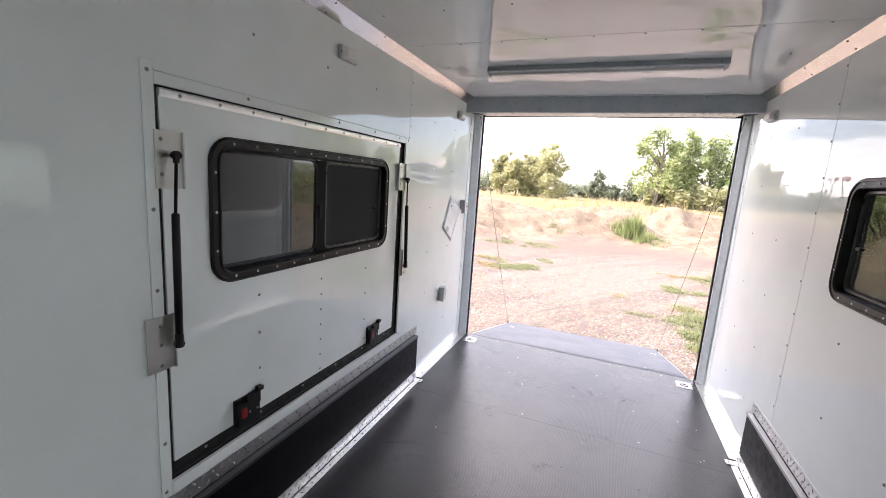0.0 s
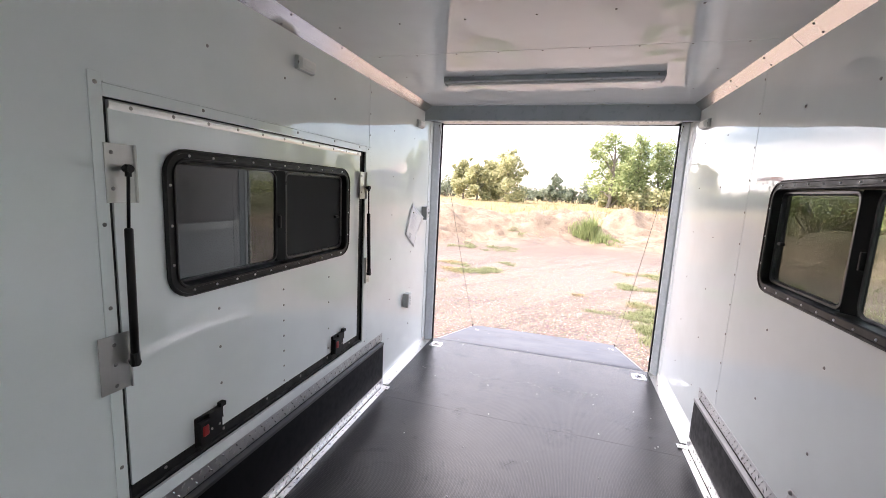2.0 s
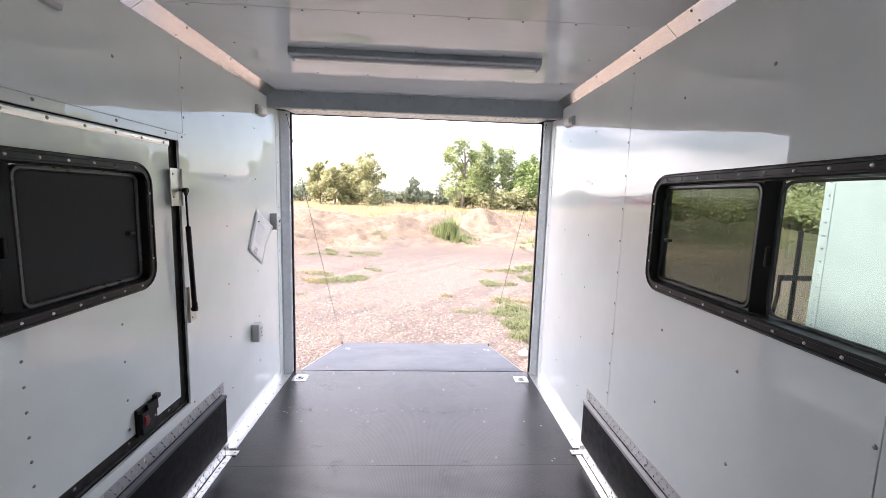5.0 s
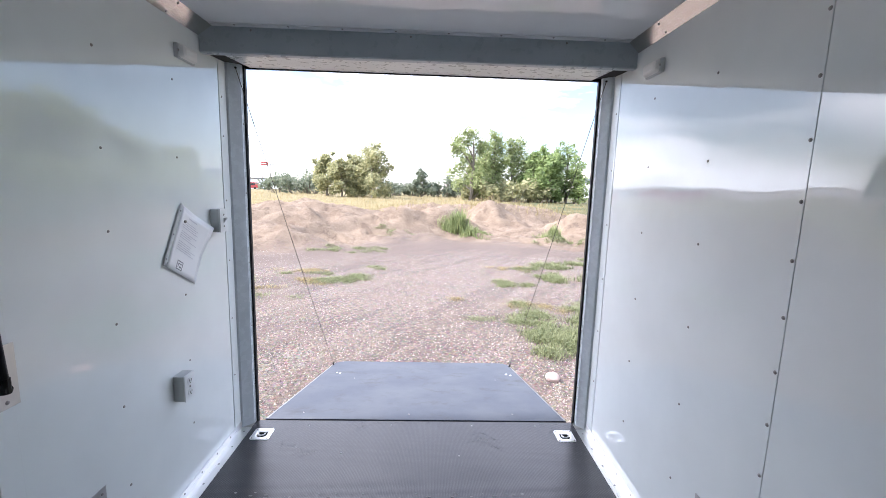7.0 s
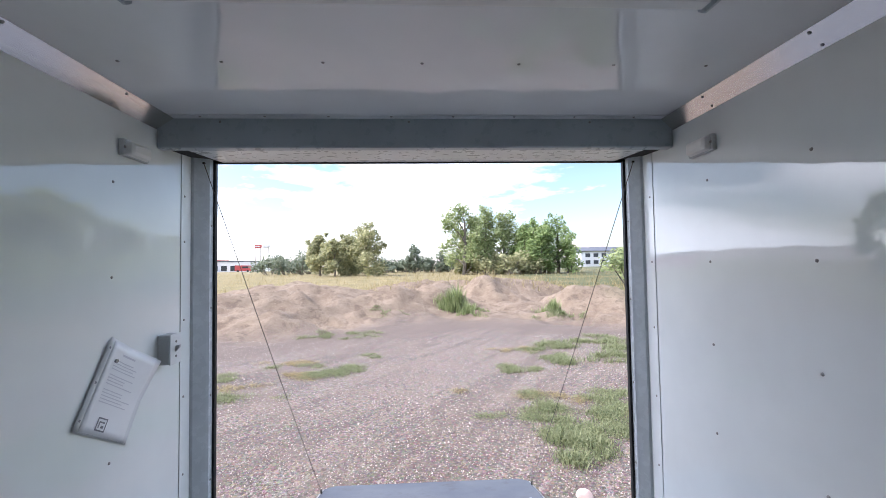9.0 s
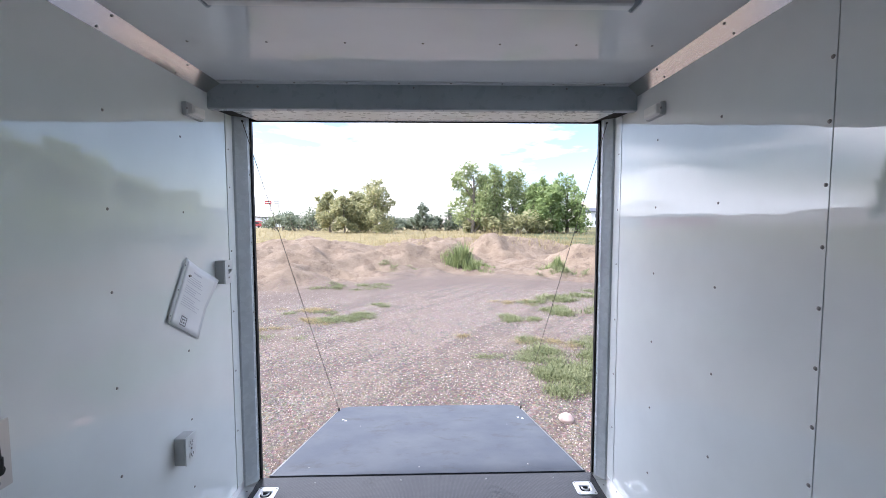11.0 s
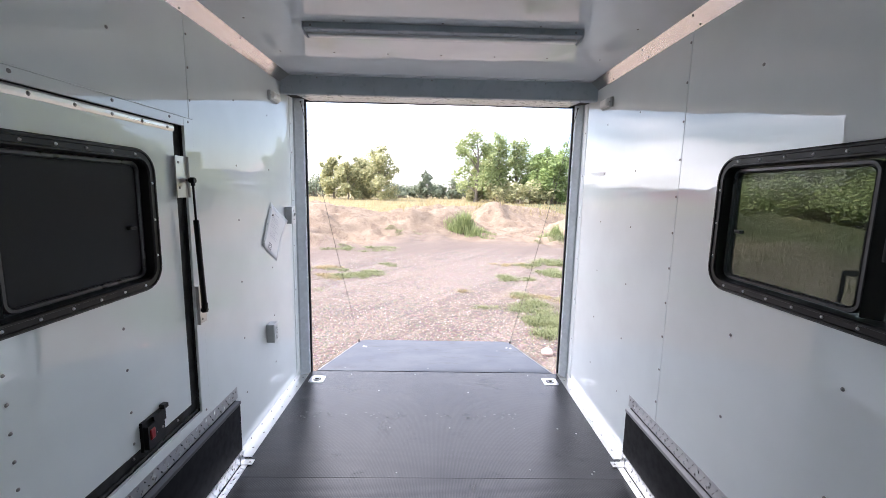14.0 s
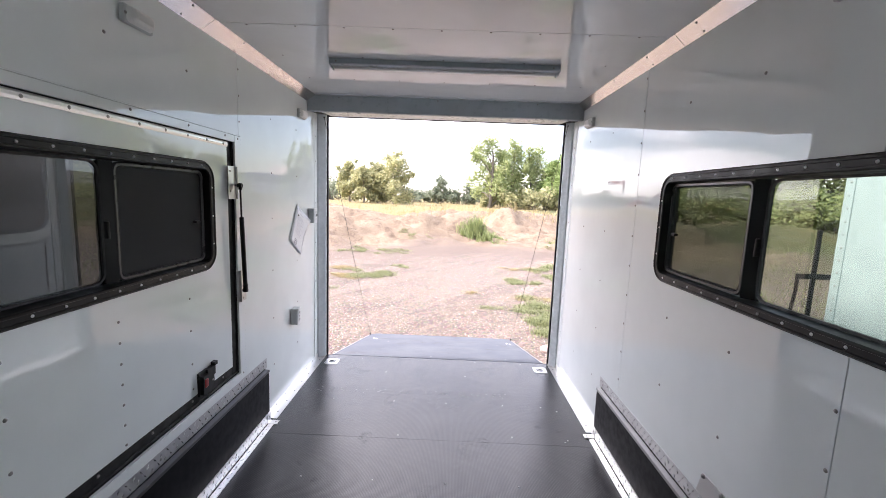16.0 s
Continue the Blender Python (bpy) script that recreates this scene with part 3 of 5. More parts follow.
def post(side):
    s = -1 if side == "left" else 1
    wx = XL if s < 0 else XR
    inner = -1.135 if s < 0 else 0.857
    poly = [(wx + s * 0.05, 3.652), (wx, 3.652), (wx - s * 0.012, 3.655), (inner + s * 0.008, 3.690), (inner, 3.698), (inner, 3.728), (wx + s * 0.05, 3.728)]
    t = thing("door_post", "grey painted steel corner post of the rear opening", "post", "door posts", "structure")
    part("post_body", prism(poly, 2, -0.02, 2.10), M_POST, t)
    part("seal", prism([(inner - s * 0.011, 3.7285), (inner + s * 0.05, 3.7285), (inner + s * 0.05, 3.748), (inner - s * 0.011, 3.748)], 2, -0.02, 2.10), M_RUBBER, t, "black rubber seal")
    for z in (0.25, 0.62, 1.0, 1.4, 1.78):
        screw(t, inner, 3.714, z, "+x" if s < 0 else "-x", SCREW_S)
    return t


def floor_angle(side):
    """Aluminium angle along the wall and floor, from the kick panel to the door post."""
    s = -1 if side == "left" else 1
    wx = XL if s < 0 else XR
    t = thing("floor_trim", "bare aluminium angle along wall and floor, scuffed", "trim", "floor trims", "structure")
    e = 0.0025
    part("angle", prism([(wx, 0.0005), (wx - s * 0.062, 0.0005), (wx - s * 0.062, e), (wx - s * e, e), (wx - s * e, 0.040), (wx, 0.040)], 1, 2.66, 3.655), M_ALU, t)
    part("end_plate", prism([(wx - s * 0.031, 0.0045), (wx - s * 0.092, 0.0045), (wx - s * 0.092, 0.0070), (wx - s * 0.036, 0.0070), (wx - s * 0.036, 0.060), (wx - s * 0.0335, 0.060)], 1, 2.590, 2.632), M_ALU, t, "riveted end plate")
    screw(t, wx - s * 0.075, 2.611, 0.0070, "+z", SCREW_S)
    screw(t, wx - s * 0.036, 2.611, 0.040, "+x" if s < 0 else "-x", SCREW_S)
    part("sill_plate", box(wx - s * 0.060, wx + s * 0.03, 3.656, 3.726, 0.0005, 0.0045), M_BRKT, t)
    for k in range(7):
        screw(t, wx - s * 0.035, 2.74 + 0.145 * k, e, "+z", SCREW_S)
        screw(t, wx - s * e, 2.79 + 0.145 * k, 0.026, "+x" if s < 0 else "-x", SCREW_S)
    return t


def treads(u0, u1, v0, v1, rows=2, pitch=0.036):
    """Raised lozenges of tread plate as (u, v, angle)."""
    out = []
    nu, nv = int((u1 - u0) / pitch), rows
    for i in range(nu):
        for j in range(nv):
            out.append((u0 + (i + 0.5 + 0.5 * (j % 2)) * pitch, v0 + (j + 0.5) * (v1 - v0) / nv, 55 if (i + j) % 2 else -55))
    return out


def lozenges(where, items, size=0.0115):
    """where(u, v, h) gives the place on the plate."""
    bm = bmesh.new()
    for u, v, ang in items:
        ca, sa = math.cos(radians(ang)), math.sin(radians(ang))
        pts = []
        for a, b in ((-1, 0), (0, -0.32), (1, 0), (0, 0.32)):
            pts.append((u + size * (a * ca - b * sa), v + size * (a * sa + b * ca)))
        base = [bm.verts.new(where(p[0], p[1], 0.0)) for p in pts]
        ridge = [bm.verts.new(where(u + 0.55 * size * k * ca, v + 0.55 * size * k * sa, 0.0022)) for k in (-1, 1)]
        bm.faces.new((base[0], base[1], ridge[0]))
        bm.faces.new((base[1], base[2], ridge[1]))
        bm.faces.new((base[1], ridge[1], ridge[0]))
        bm.faces.new((base[2], base[3], ridge[1]))
        bm.faces.new((base[3], base[0], ridge[0]))
        bm.faces.new((base[3], ridge[0], ridge[1]))
    return bm


def kick_panel(side):
    s = -1 if side == "left" else 1
    wx = XL if s < 0 else XR
    fx = wx - s * 0.030
    top = 0.338 if s < 0 else 0.316
    leg = 0.403 if s < 0 else 0.380
    y0, y1 = YF + 0.002, 2.63
    t = thing("kick_panel", "black kick panel edged with diamond tread plate along the wall", "kick panel", "kick panels")
    part("board", box(wx - s * 0.0005, fx, y0, y1, 0.001, top, 0.002), M_KICK, t)
    # top angle: leg up the wall and lip over the board
    part("top_angle", box(wx - s * 0.0005, wx - s * 0.003, y0, y1 + 0.03, top + 0.0035, leg), M_DIAM, t, "diamond tread plate angle")
    lip = [(wx - s * 0.0005, top + 0.0005), (wx - s * 0.0005, top + 0.003), (fx - s * 0.0035, top + 0.003), (fx - s * 0.0035, top - 0.012), (fx - s * 0.0005, top - 0.012), (fx - s * 0.0005, top + 0.0005)]
    part("lip", prism(lip, 1, y0, y1), M_LIP_DARKENED if s < 0 else M_LIP, t, "smooth dull metal lip")
    part("joint", box(wx - s * 0.0032, wx - s * 0.0062, y0, y1, top + 0.0031, top + 0.0060), M_GAP, t, "dark joint line")
    meshes = {}
    for u, v, ang in treads(y0 + 0.02, y1, top + 0.008, leg - 0.002):
        if ang not in meshes:
            first = part("tread", lozenges(lambda p, q, h: (-s * h, p, q), [(0, 0, ang)]), M_TREAD, t)
            meshes[ang] = first.data
        else:
            first = new("tread", meshes[ang])
            first.parent = t
            first.matrix_parent_inverse = t.matrix_basis.inverted()
        first.matrix_basis = Matrix.Translation((wx - s * 0.003, u, v))
    # foot angle on the floor and up the board
    part("foot_angle", prism([(fx - s * 0.0005, 0.001), (fx - s * 0.040, 0.001), (fx - s * 0.040, 0.0040), (fx - s * 0.0035, 0.0040), (fx - s * 0.0035, 0.068), (fx - s * 0.0005, 0.068)], 1, y0, y1 - 0.006), M_ALU, t, "bright tread plate foot angle")
    # dark strip laid into the fold as its shade
    part("crease", box(fx - s * 0.0036, fx - s * 0.0066, y0, y1 - 0.008, 0.0041, 0.0066), M_GAP, t, "dark strip for the shaded fold")
    tagged(part("foot_treads", lozenges(lambda u, v, h: (fx - s * (0.0035 + v), u, 0.004 + 0.6 * h), treads(y0 + 0.02, y1 - 0.02, 0.004, 0.035, 1)), M_TREAD, t), kind="stuff")
    tagged(part("foot_treads", lozenges(lambda u, v, h: (fx - s * (0.0035 + 0.7 * h), u, v), treads(y0 + 0.02, y1 - 0.02, 0.008, 0.066)), M_TREAD, t), kind="stuff")
    f = "+x" if s < 0 else "-x"
    for k in range(12):
        y = y1 - 0.02 - 0.30 * k
        screw(t, wx - s * 0.003, y, leg - 0.034, f)
        screw(t, fx - s * 0.0035, y - 0.1, 0.036, f, SCREW_S)
        screw(t, fx - s * 0.022, y - 0.13, 0.004, "+z", SCREW_S)
    screw(t, wx - s * 0.003, y1 + 0.012, leg - 0.020, f, SCREW_S)
    return t


# ---- windows and hatch ----
def slider_window(name, w, face, s, glass_mat, label, mull):
    """A horizontal sliding window in black frame. face: x of the wall's face; s: +1 where the wall lies at greater x than the room."""
    y0, y1, z0, z1 = w
    t = thing(name, label, "window", kind="structure")
    a = face
    part("outer_frame", ring(y0, y1, z0, z1, 0.085, [(0.004, a - s * 0.001), (0.0, a - s * 0.004), (0.0, a - s * 0.010), (0.006, a - s * 0.017), (0.011, a - s * 0.017), (0.013, a - s * 0.013), (0.029, a - s * 0.013),
                                                     (0.031, a - s * 0.018), (0.036, a - s * 0.018), (0.040, a - s * 0.012), (0.042, a + s * 0.050), (0.028, a + s * 0.050), (0.028, a + s * 0.0)]), M_BLACK, t, "black rounded frame")
    gx = a + s * 0.043
    in0, in1, iz0, iz1 = y0 + 0.043, y1 - 0.043, z0 + 0.043, z1 - 0.043
    # fixed and sliding panes
    ma, mb = mull
    for (p0, p1), dx in (((in0 - 0.004, ma + 0.01), 0.0), ((mb - 0.01, in1 + 0.004), -0.010)):
        p = part("pane", box(gx + s * dx, gx + s * (dx + 0.004), p0, p1, iz0 - 0.004, iz1 + 0.004), glass_mat, t, "tinted glass pane")
        p.visible_shadow = False
    part("mullion", prism([(gx + s * 0.010, ma), (gx - s * 0.005, ma), (a + s * 0.014, mb - 0.003), (a + s * 0.012, mb - 0.0005), (gx + s * 0.010, mb - 0.0005)], 2, iz0, iz1), M_BLACK, t)
    part("inner_bead", ring(in0 + 0.0005, ma - 0.0005, iz0 + 0.0005, iz1 - 0.0005, 0.043, [(0.0, gx - s * 0.010), (0.007, gx - s * 0.008), (0.007, gx - s * 0.001), (0.0, gx - s * 0.001)]), M_RUBBER, t, "black rubber glazing bead")
    # sliding sash with insect screen beyond the mullion
    sa, sb = mb + 0.001, in1 - 0.001
    part("sash", ring(sa, sb, iz0 + 0.001, iz1 - 0.001, 0.035, [(0.0, a + s * 0.018), (0.003, a + s * 0.013), (0.011, a + s * 0.013), (0.014, a + s * 0.017), (0.014, a + s * 0.030), (0.0, a + s * 0.030)]), M_SASH, t, "dark grey inner sash")
    part("sash_gasket", ring(sa + 0.0145, sb - 0.0145, iz0 + 0.0155, iz1 - 0.0155, 0.024, [(0.0, a + s * 0.018), (0.003, a + s * 0.0165), (0.003, a + s * 0.026), (0.0, a + s * 0.026)]), M_RUBBER, t, "thin black gasket")
    sc = part("screen", box(a + s * 0.022, a + s * 0.023, sa + 0.012, sb - 0.012, iz0 + 0.012, iz1 - 0.012), M_SCREEN if s > 0 else M_SCREEN_L, t, "fine insect screen")
    sc.visible_shadow = False
    zc = (z0 + z1) / 2 - 0.024
    part("latch", box(a + s * 0.004, a + s * 0.0215, sb - 0.075, sb - 0.045, zc - 0.006, zc + 0.006, 0.003), M_BLACK, t, "small black thumb latch")
    part("pull", box(gx - s * 0.022, gx - s * 0.004, ma + 0.004, ma + 0.014, zc - 0.030, zc + 0.030, 0.003), M_BLACK, t, "black finger pull")
    f = "-x" if s > 0 else "+x"
    n = 11
    for k in range(n):
        y = y0 + 0.095 + (y1 - y0 - 0.19) * k / (n - 1)
        for z in (z0 + 0.021, z1 - 0.021):
            screw(t, a - s * 0.013, y, z, f, SCREW_B)
    for k in range(3):
        z = z0 + 0.12 + (z1 - z0 - 0.24) * k / 2
        for y in (y0 + 0.021, y1 - 0.021):
            screw(t, a - s * 0.013, y, z, f, SCREW_B)
    return t


def hatch():
    y0, y1, z0, z1 = HATCH
    hx = XL - 0.012
    t = thing("serving_hatch", "closed white flip-up hatch with a tinted window", "hatch")
    p0, p1, q0, q1 = y0 + 0.022, y1 - 0.048, z0 + 0.055, z1 - 0.004
    part("panel", sheet(hx, -0.035, [p0, p1], [q0, q1], [hole(WIN_L)]), M_HATCH, t, "white glossy hatch panel")
    part("hinge_strip", prism([(hx + 0.0005, q1 - 0.025), (hx + 0.004, q1 - 0.025), (hx + 0.0065, q1 - 0.016), (hx + 0.0065, q1 - 0.006), (hx + 0.004, q1), (hx + 0.0005, q1)], 1, p0, p1), M_ALU, t, "aluminium hinge strip")
    for k in range(11):
        screw(t, hx + 0.0065, p0 + 0.06 + (p1 - p0 - 0.1) * k / 10, q1 - 0.014, "+x")
    for y, zs in ((1.193, (0.545, 0.686, 0.836, 0.990)), (1.568, [0.524 + 0.076 * k for k in range(7)]), (1.954, (0.545, 0.663, 0.818, 0.965))):
        for z in zs:
            screw(t, hx, y, z, "+x", SCREW if y < 1.5 else SCREW_S)
    for y in (1.075, 1.995):
        b = part("latch", latch_body(y, hx), M_BLACK, t, "black paddle latch with red button")
        part("button", box(hx + 0.020, hx + 0.034, y - 0.002, y + 0.026, 0.530, 0.573, 0.006), M_RED, b, "red release button")
        for dy, z in ((0.05, 0.588), (0.095, 0.576), (0.055, 0.53), (0.092, 0.53)):
            screw(b, hx + 0.012, y + dy, z, "+x", SCREW_S)
    return t


def latch_body(y, hx):
    bm = bmesh.new()
    box(hx + 0.0005, hx + 0.012, y - 0.012, y + 0.105, 0.4910, 0.6030, bm=bm)
    box(hx + 0.0125, hx + 0.030, y - 0.010, y + 0.034, 0.5000, 0.5880, bm=bm)
    box(hx + 0.0125, hx + 0.022, y + 0.036, y + 0.100, 0.5600, 0.6030, bm=bm)
    box(hx + 0.006, hx + 0.026, y + 0.088, y + 0.112, 0.6035, 0.6200, bm=bm)
    return bm


def hatch_frame():
    """White flange round the hatch, black rubber in the gap."""
    y0, y1, z0, z1 = HATCH
    t = thing("hatch_frame", "white flange trim round the hatch with black rubber seal", "trim", kind="structure")
    x0, x1 = XL + 0.0005, XL + 0.005
    part("flange", box(x0, x1, y0 - 0.034, y0, 0.406, z1 + 0.060, 0.0015), M_HATCH, t)
    part("flange", box(x0, x1, y1, y1 + 0.062, 0.406, z1 + 0.034, 0.0015), M_HATCH, t)
    part("flange", box(x0, x1, y0 + 0.0005, y1 - 0.0005, z1 + 0.0, z1 + 0.034, 0.0015), M_HATCH, t)
    part("flange", box(x0, x1 + 0.003, y0 + 0.0005, y1 - 0.0005, 0.406, z0, 0.0015), M_HATCH, t)
    part("flange_edge", box(x1 - 0.002, x1 + 0.003, y0 + 0.001, y1 + 0.062, z1 + 0.0345, z1 + 0.039, 0.001), M_HATCH, t)
    for a, b, c, d2 in ((y0 + 0.0005, y0 + 0.0215, z0, z1), (y1 - 0.0475, y1 - 0.0005, z0, z1), (y0 + 0.022, y1 - 0.048, z0 + 0.0005, z0 + 0.0545)):
        part("seal", box(XL - 0.045, XL - 0.016, a, b, c, d2, 0.003), M_RUBBER, t, "black rubber seal")
    part("seal_bead", box(XL - 0.0155, XL - 0.006, y0 + 0.01, y1 - 0.01, z0 + 0.004, z0 + 0.016, 0.003), M_RUBBER, t, "black rubber bead")
    for z in (0.60, 0.86, 1.10, 1.34, 1.72):
        screw(t, x1, y0 - 0.017, z, "+x")
    for y in (1.135, 1.655, 1.97, 2.25):
        screw(t, x1, y, z1 + 0.022, "+x", SCREW)
    for z in (0.44, 1.708):
        screw(t, x1, y1 + 0.03, z, "+x", SCREW_S)
    for y in (0.95, 1.2, 1.45, 1.7, 1.95, 2.2):
        screw(t, XL - 0.0155, y, z0 + 0.036, "+x")
    screw(t, x1, y0 - 0.02, 0.430, "+x")
    return t


def gas_strut(near):
    """Gas strut with its two aluminium angle brackets. near: the one at the front end of the hatch."""
    t = thing("gas_strut", "black gas strut on bare aluminium brackets beside the hatch", "gas strut", "gas struts")
    xh, xw = XL + 0.0055, XL + 0.0055
    if near:
        ya, yb, yc, yd = 0.804, 0.886, 0.754, 0.838       # upper plate, lower plate
        top, mid, bot = (0.847, 1.497), (0.838, 1.330), (0.834, 0.928)
        fl, fl2 = 0.886, 0.838
    else:
        ya, yb, yc, yd = 2.260, 2.334, 2.344, 2.412
        top, mid, bot = (2.322, 1.470), (2.328, 1.308), (2.352, 0.915)
        fl, fl2 = 2.334, 2.348
    u = part("upper_bracket", box(xh, xh + 0.004, ya, yb, 1.400, 1.565, 0.001), M_BRKT, t, "bare aluminium angle bracket")
    part("flange", box(xh + 0.0045, xh + 0.014, fl - 0.004, fl, 1.400, 1.565, 0.001), M_BRKT, u)
    lo = part("lower_bracket", box(xw, xw + 0.004, yc, yd, 0.848, 1.020, 0.001), M_BRKT, t, "bare aluminium angle bracket")
    part("flange", box(xw + 0.0045, xw + 0.014, fl2 - 0.004, fl2, 0.848, 1.020, 0.001), M_BRKT, lo)
    for z in (1.44, 1.54):
        screw(u, xh + 0.004, ya + 0.018, z, "+x")
    for z in (0.865, 0.93, 0.99):
        screw(lo, xw + 0.004, (yc + yd) / 2, z, "+x")
    x = XL + 0.036
    part("rod", tube([(x, *top), (x, *mid)], 0.0045, segs=10), M_BLACK, t, smooth=True)
    part("cylinder", tube([(x, *mid), (x, mid[0] * 0.98 + bot[0] * 0.02, mid[1] - 0.004), (x, *bot)], [0.008, 0.011, 0.011], segs=12), M_BLACK, t, smooth=True)
    for (y, z) in (top, bot):
        part("ball_end", tube([(x + 0.010, y, z), (x - 0.012, y, z)], 0.011, segs=10), M_BLACK, t)
        part("stud", tube([(x - 0.012, y, z), (XL + 0.0095, y, z)], 0.005, segs=8), M_SCREW, t)
    part("rod_end", tube([(x, top[0], top[1] + 0.012), (x, top[0] * 0.9 + mid[0] * 0.1, top[1] - 0.022)], 0.0085, segs=10), M_BLACK, t)
    part("cylinder_end", tube([(x, bot[0], bot[1] + 0.03), (x, bot[0], bot[1] - 0.010)], 0.0125, segs=10), M_BLACK, t)
    return t


# ---- fixtures ----
def dome_light(s, y, z):
    wx = XL if s < 0 else XR
    t = thing("dome_light", "small unlit clear-lens dome light screwed to the wall", "wall light", "dome lights")
    part("base", box(wx - s * 0.0005, wx - s * 0.020, y - 0.066, y + 0.066, z - 0.030, z + 0.030, 0.005, segs=3), M_PLASTIC, t, "grey-white plastic base")
    bm = bmesh.new()
    lo = [bm.verts.new((wx - s * 0.0203, p[0], p[1])) for p in round_rect(y - 0.058, y + 0.058, z - 0.027, z + 0.027, 0.012, 4)]
    mi = [bm.verts.new((wx - s * 0.036, p[0], p[1])) for p in round_rect(y - 0.052, y + 0.052, z - 0.022, z + 0.022, 0.010, 4)]
    hi = [bm.verts.new((wx - s * 0.042, p[0], p[1])) for p in round_rect(y - 0.040, y + 0.040, z - 0.012, z + 0.012, 0.006, 4)]
    for q, r in ((lo, mi), (mi, hi)):
        for k in range(len(q)):
            bm.faces.new((q[k], q[(k + 1) % len(q)], r[(k + 1) % len(q)], r[k]))
    bm.faces.new(hi)
    part("lens", bm, M_LENS, t, "frosted plastic lens")
    for dy in (-0.061, 0.061):
        screw(t, wx - s * 0.020, y + dy, z, "-x" if s > 0 else "+x", SCREW_S)
    return t


def strip_light():
    t = thing("strip_light", "unlit strip light with grey housing on the ceiling", "ceiling light")
    x0, x1 = -0.762, 0.484
    part("housing", prism([(2.548, ZC - 0.001), (2.545, 2.154), (2.549, 2.150), (2.575, 2.148), (2.640, 2.152), (2.643, ZC - 0.001)], 0, x0, x1), M_HEADER, t, "grey metal housing")
    part("lens", prism([(2.580, 2.1475), (2.583, 2.139), (2.590, 2.136), (2.618, 2.137), (2.626, 2.142), (2.626, 2.150)], 0, x0 + 0.006, x1 - 0.012), M_LENS, t, "frosted strip lens")
    for x in (x0, x1):
        s = -1 if x == x0 else 1
        part("end_cap", prism([(2.543, ZC - 0.001), (2.540, 2.152), (2.545, 2.146), (2.578, 2.134), (2.630, 2.136), (2.647, 2.150), (2.648, ZC - 0.001)], 0, x, x + s * 0.006), M_HEADER, t)
    for x in (x0 + 0.03, x1 - 0.03):
        screw(t, x, 2.5455, 2.164, "-y", SCREW_S)
    return t


def switch_box():
    t = thing("light_switch", "surface-mounted grey box with white toggle switch plate", "light switch")
    y0, y1, z0, z1 = 3.428, 3.498, 1.205, 1.322
    part("box", box(XL + 0.0005, XL + 0.046, y0, y1, z0, z1, 0.004), M_PLASTIC, t, "grey plastic box")
    part("plate", box(XL + 0.0465, XL + 0.052, y0 - 0.001, y1 + 0.001, z0 - 0.001, z1 + 0.001, 0.002), M_PLATE, t, "white cover plate")
    part("toggle", prism([(XL + 0.0525, 1.252), (XL + 0.0525, 1.276), (XL + 0.068, 1.280), (XL + 0.068, 1.272)], 1, 3.458, 3.468), M_PLASTIC, t)
    for z in (1.235, 1.293):
        screw(t, XL + 0.052, 3.463, z, "+x", SCREW_S)
    return t


def outlet_box():
    t = thing("power_outlet", "surface-mounted grey box with white duplex outlet", "power outlet")
    y0, y1, z0, z1 = 3.055, 3.128, 0.492, 0.610
    part("box", box(XL + 0.0005, XL + 0.046, y0, y1, z0, z1, 0.004), M_PLASTIC, t, "grey plastic box")
    p = part("plate", box(XL + 0.0465, XL + 0.052, y0 - 0.001, y1 + 0.001, z0 - 0.001, z1 + 0.001, 0.002), M_PLATE, t, "white cover plate")
    for z in (0.525, 0.577):
        r = part("receptacle", prism(round_rect(3.074, 3.109, z - 0.015, z + 0.015, 0.012, 4), 0, XL + 0.0525, XL + 0.0545), M_PLATE, t)
        for dy in (-0.007, 0.007):
            part("slot", box(XL + 0.0546, XL + 0.0552, 3.0915 + dy - 0.0012, 3.0915 + dy + 0.0012, z - 0.003, z + 0.008), M_GAP, r)
        part("slot", box(XL + 0.0546, XL + 0.0552, 3.089, 3.094, z - 0.011, z - 0.007), M_GAP, r)
    screw(t, XL + 0.052, 3.0915, 0.551, "+x", SCREW_S)
    return t


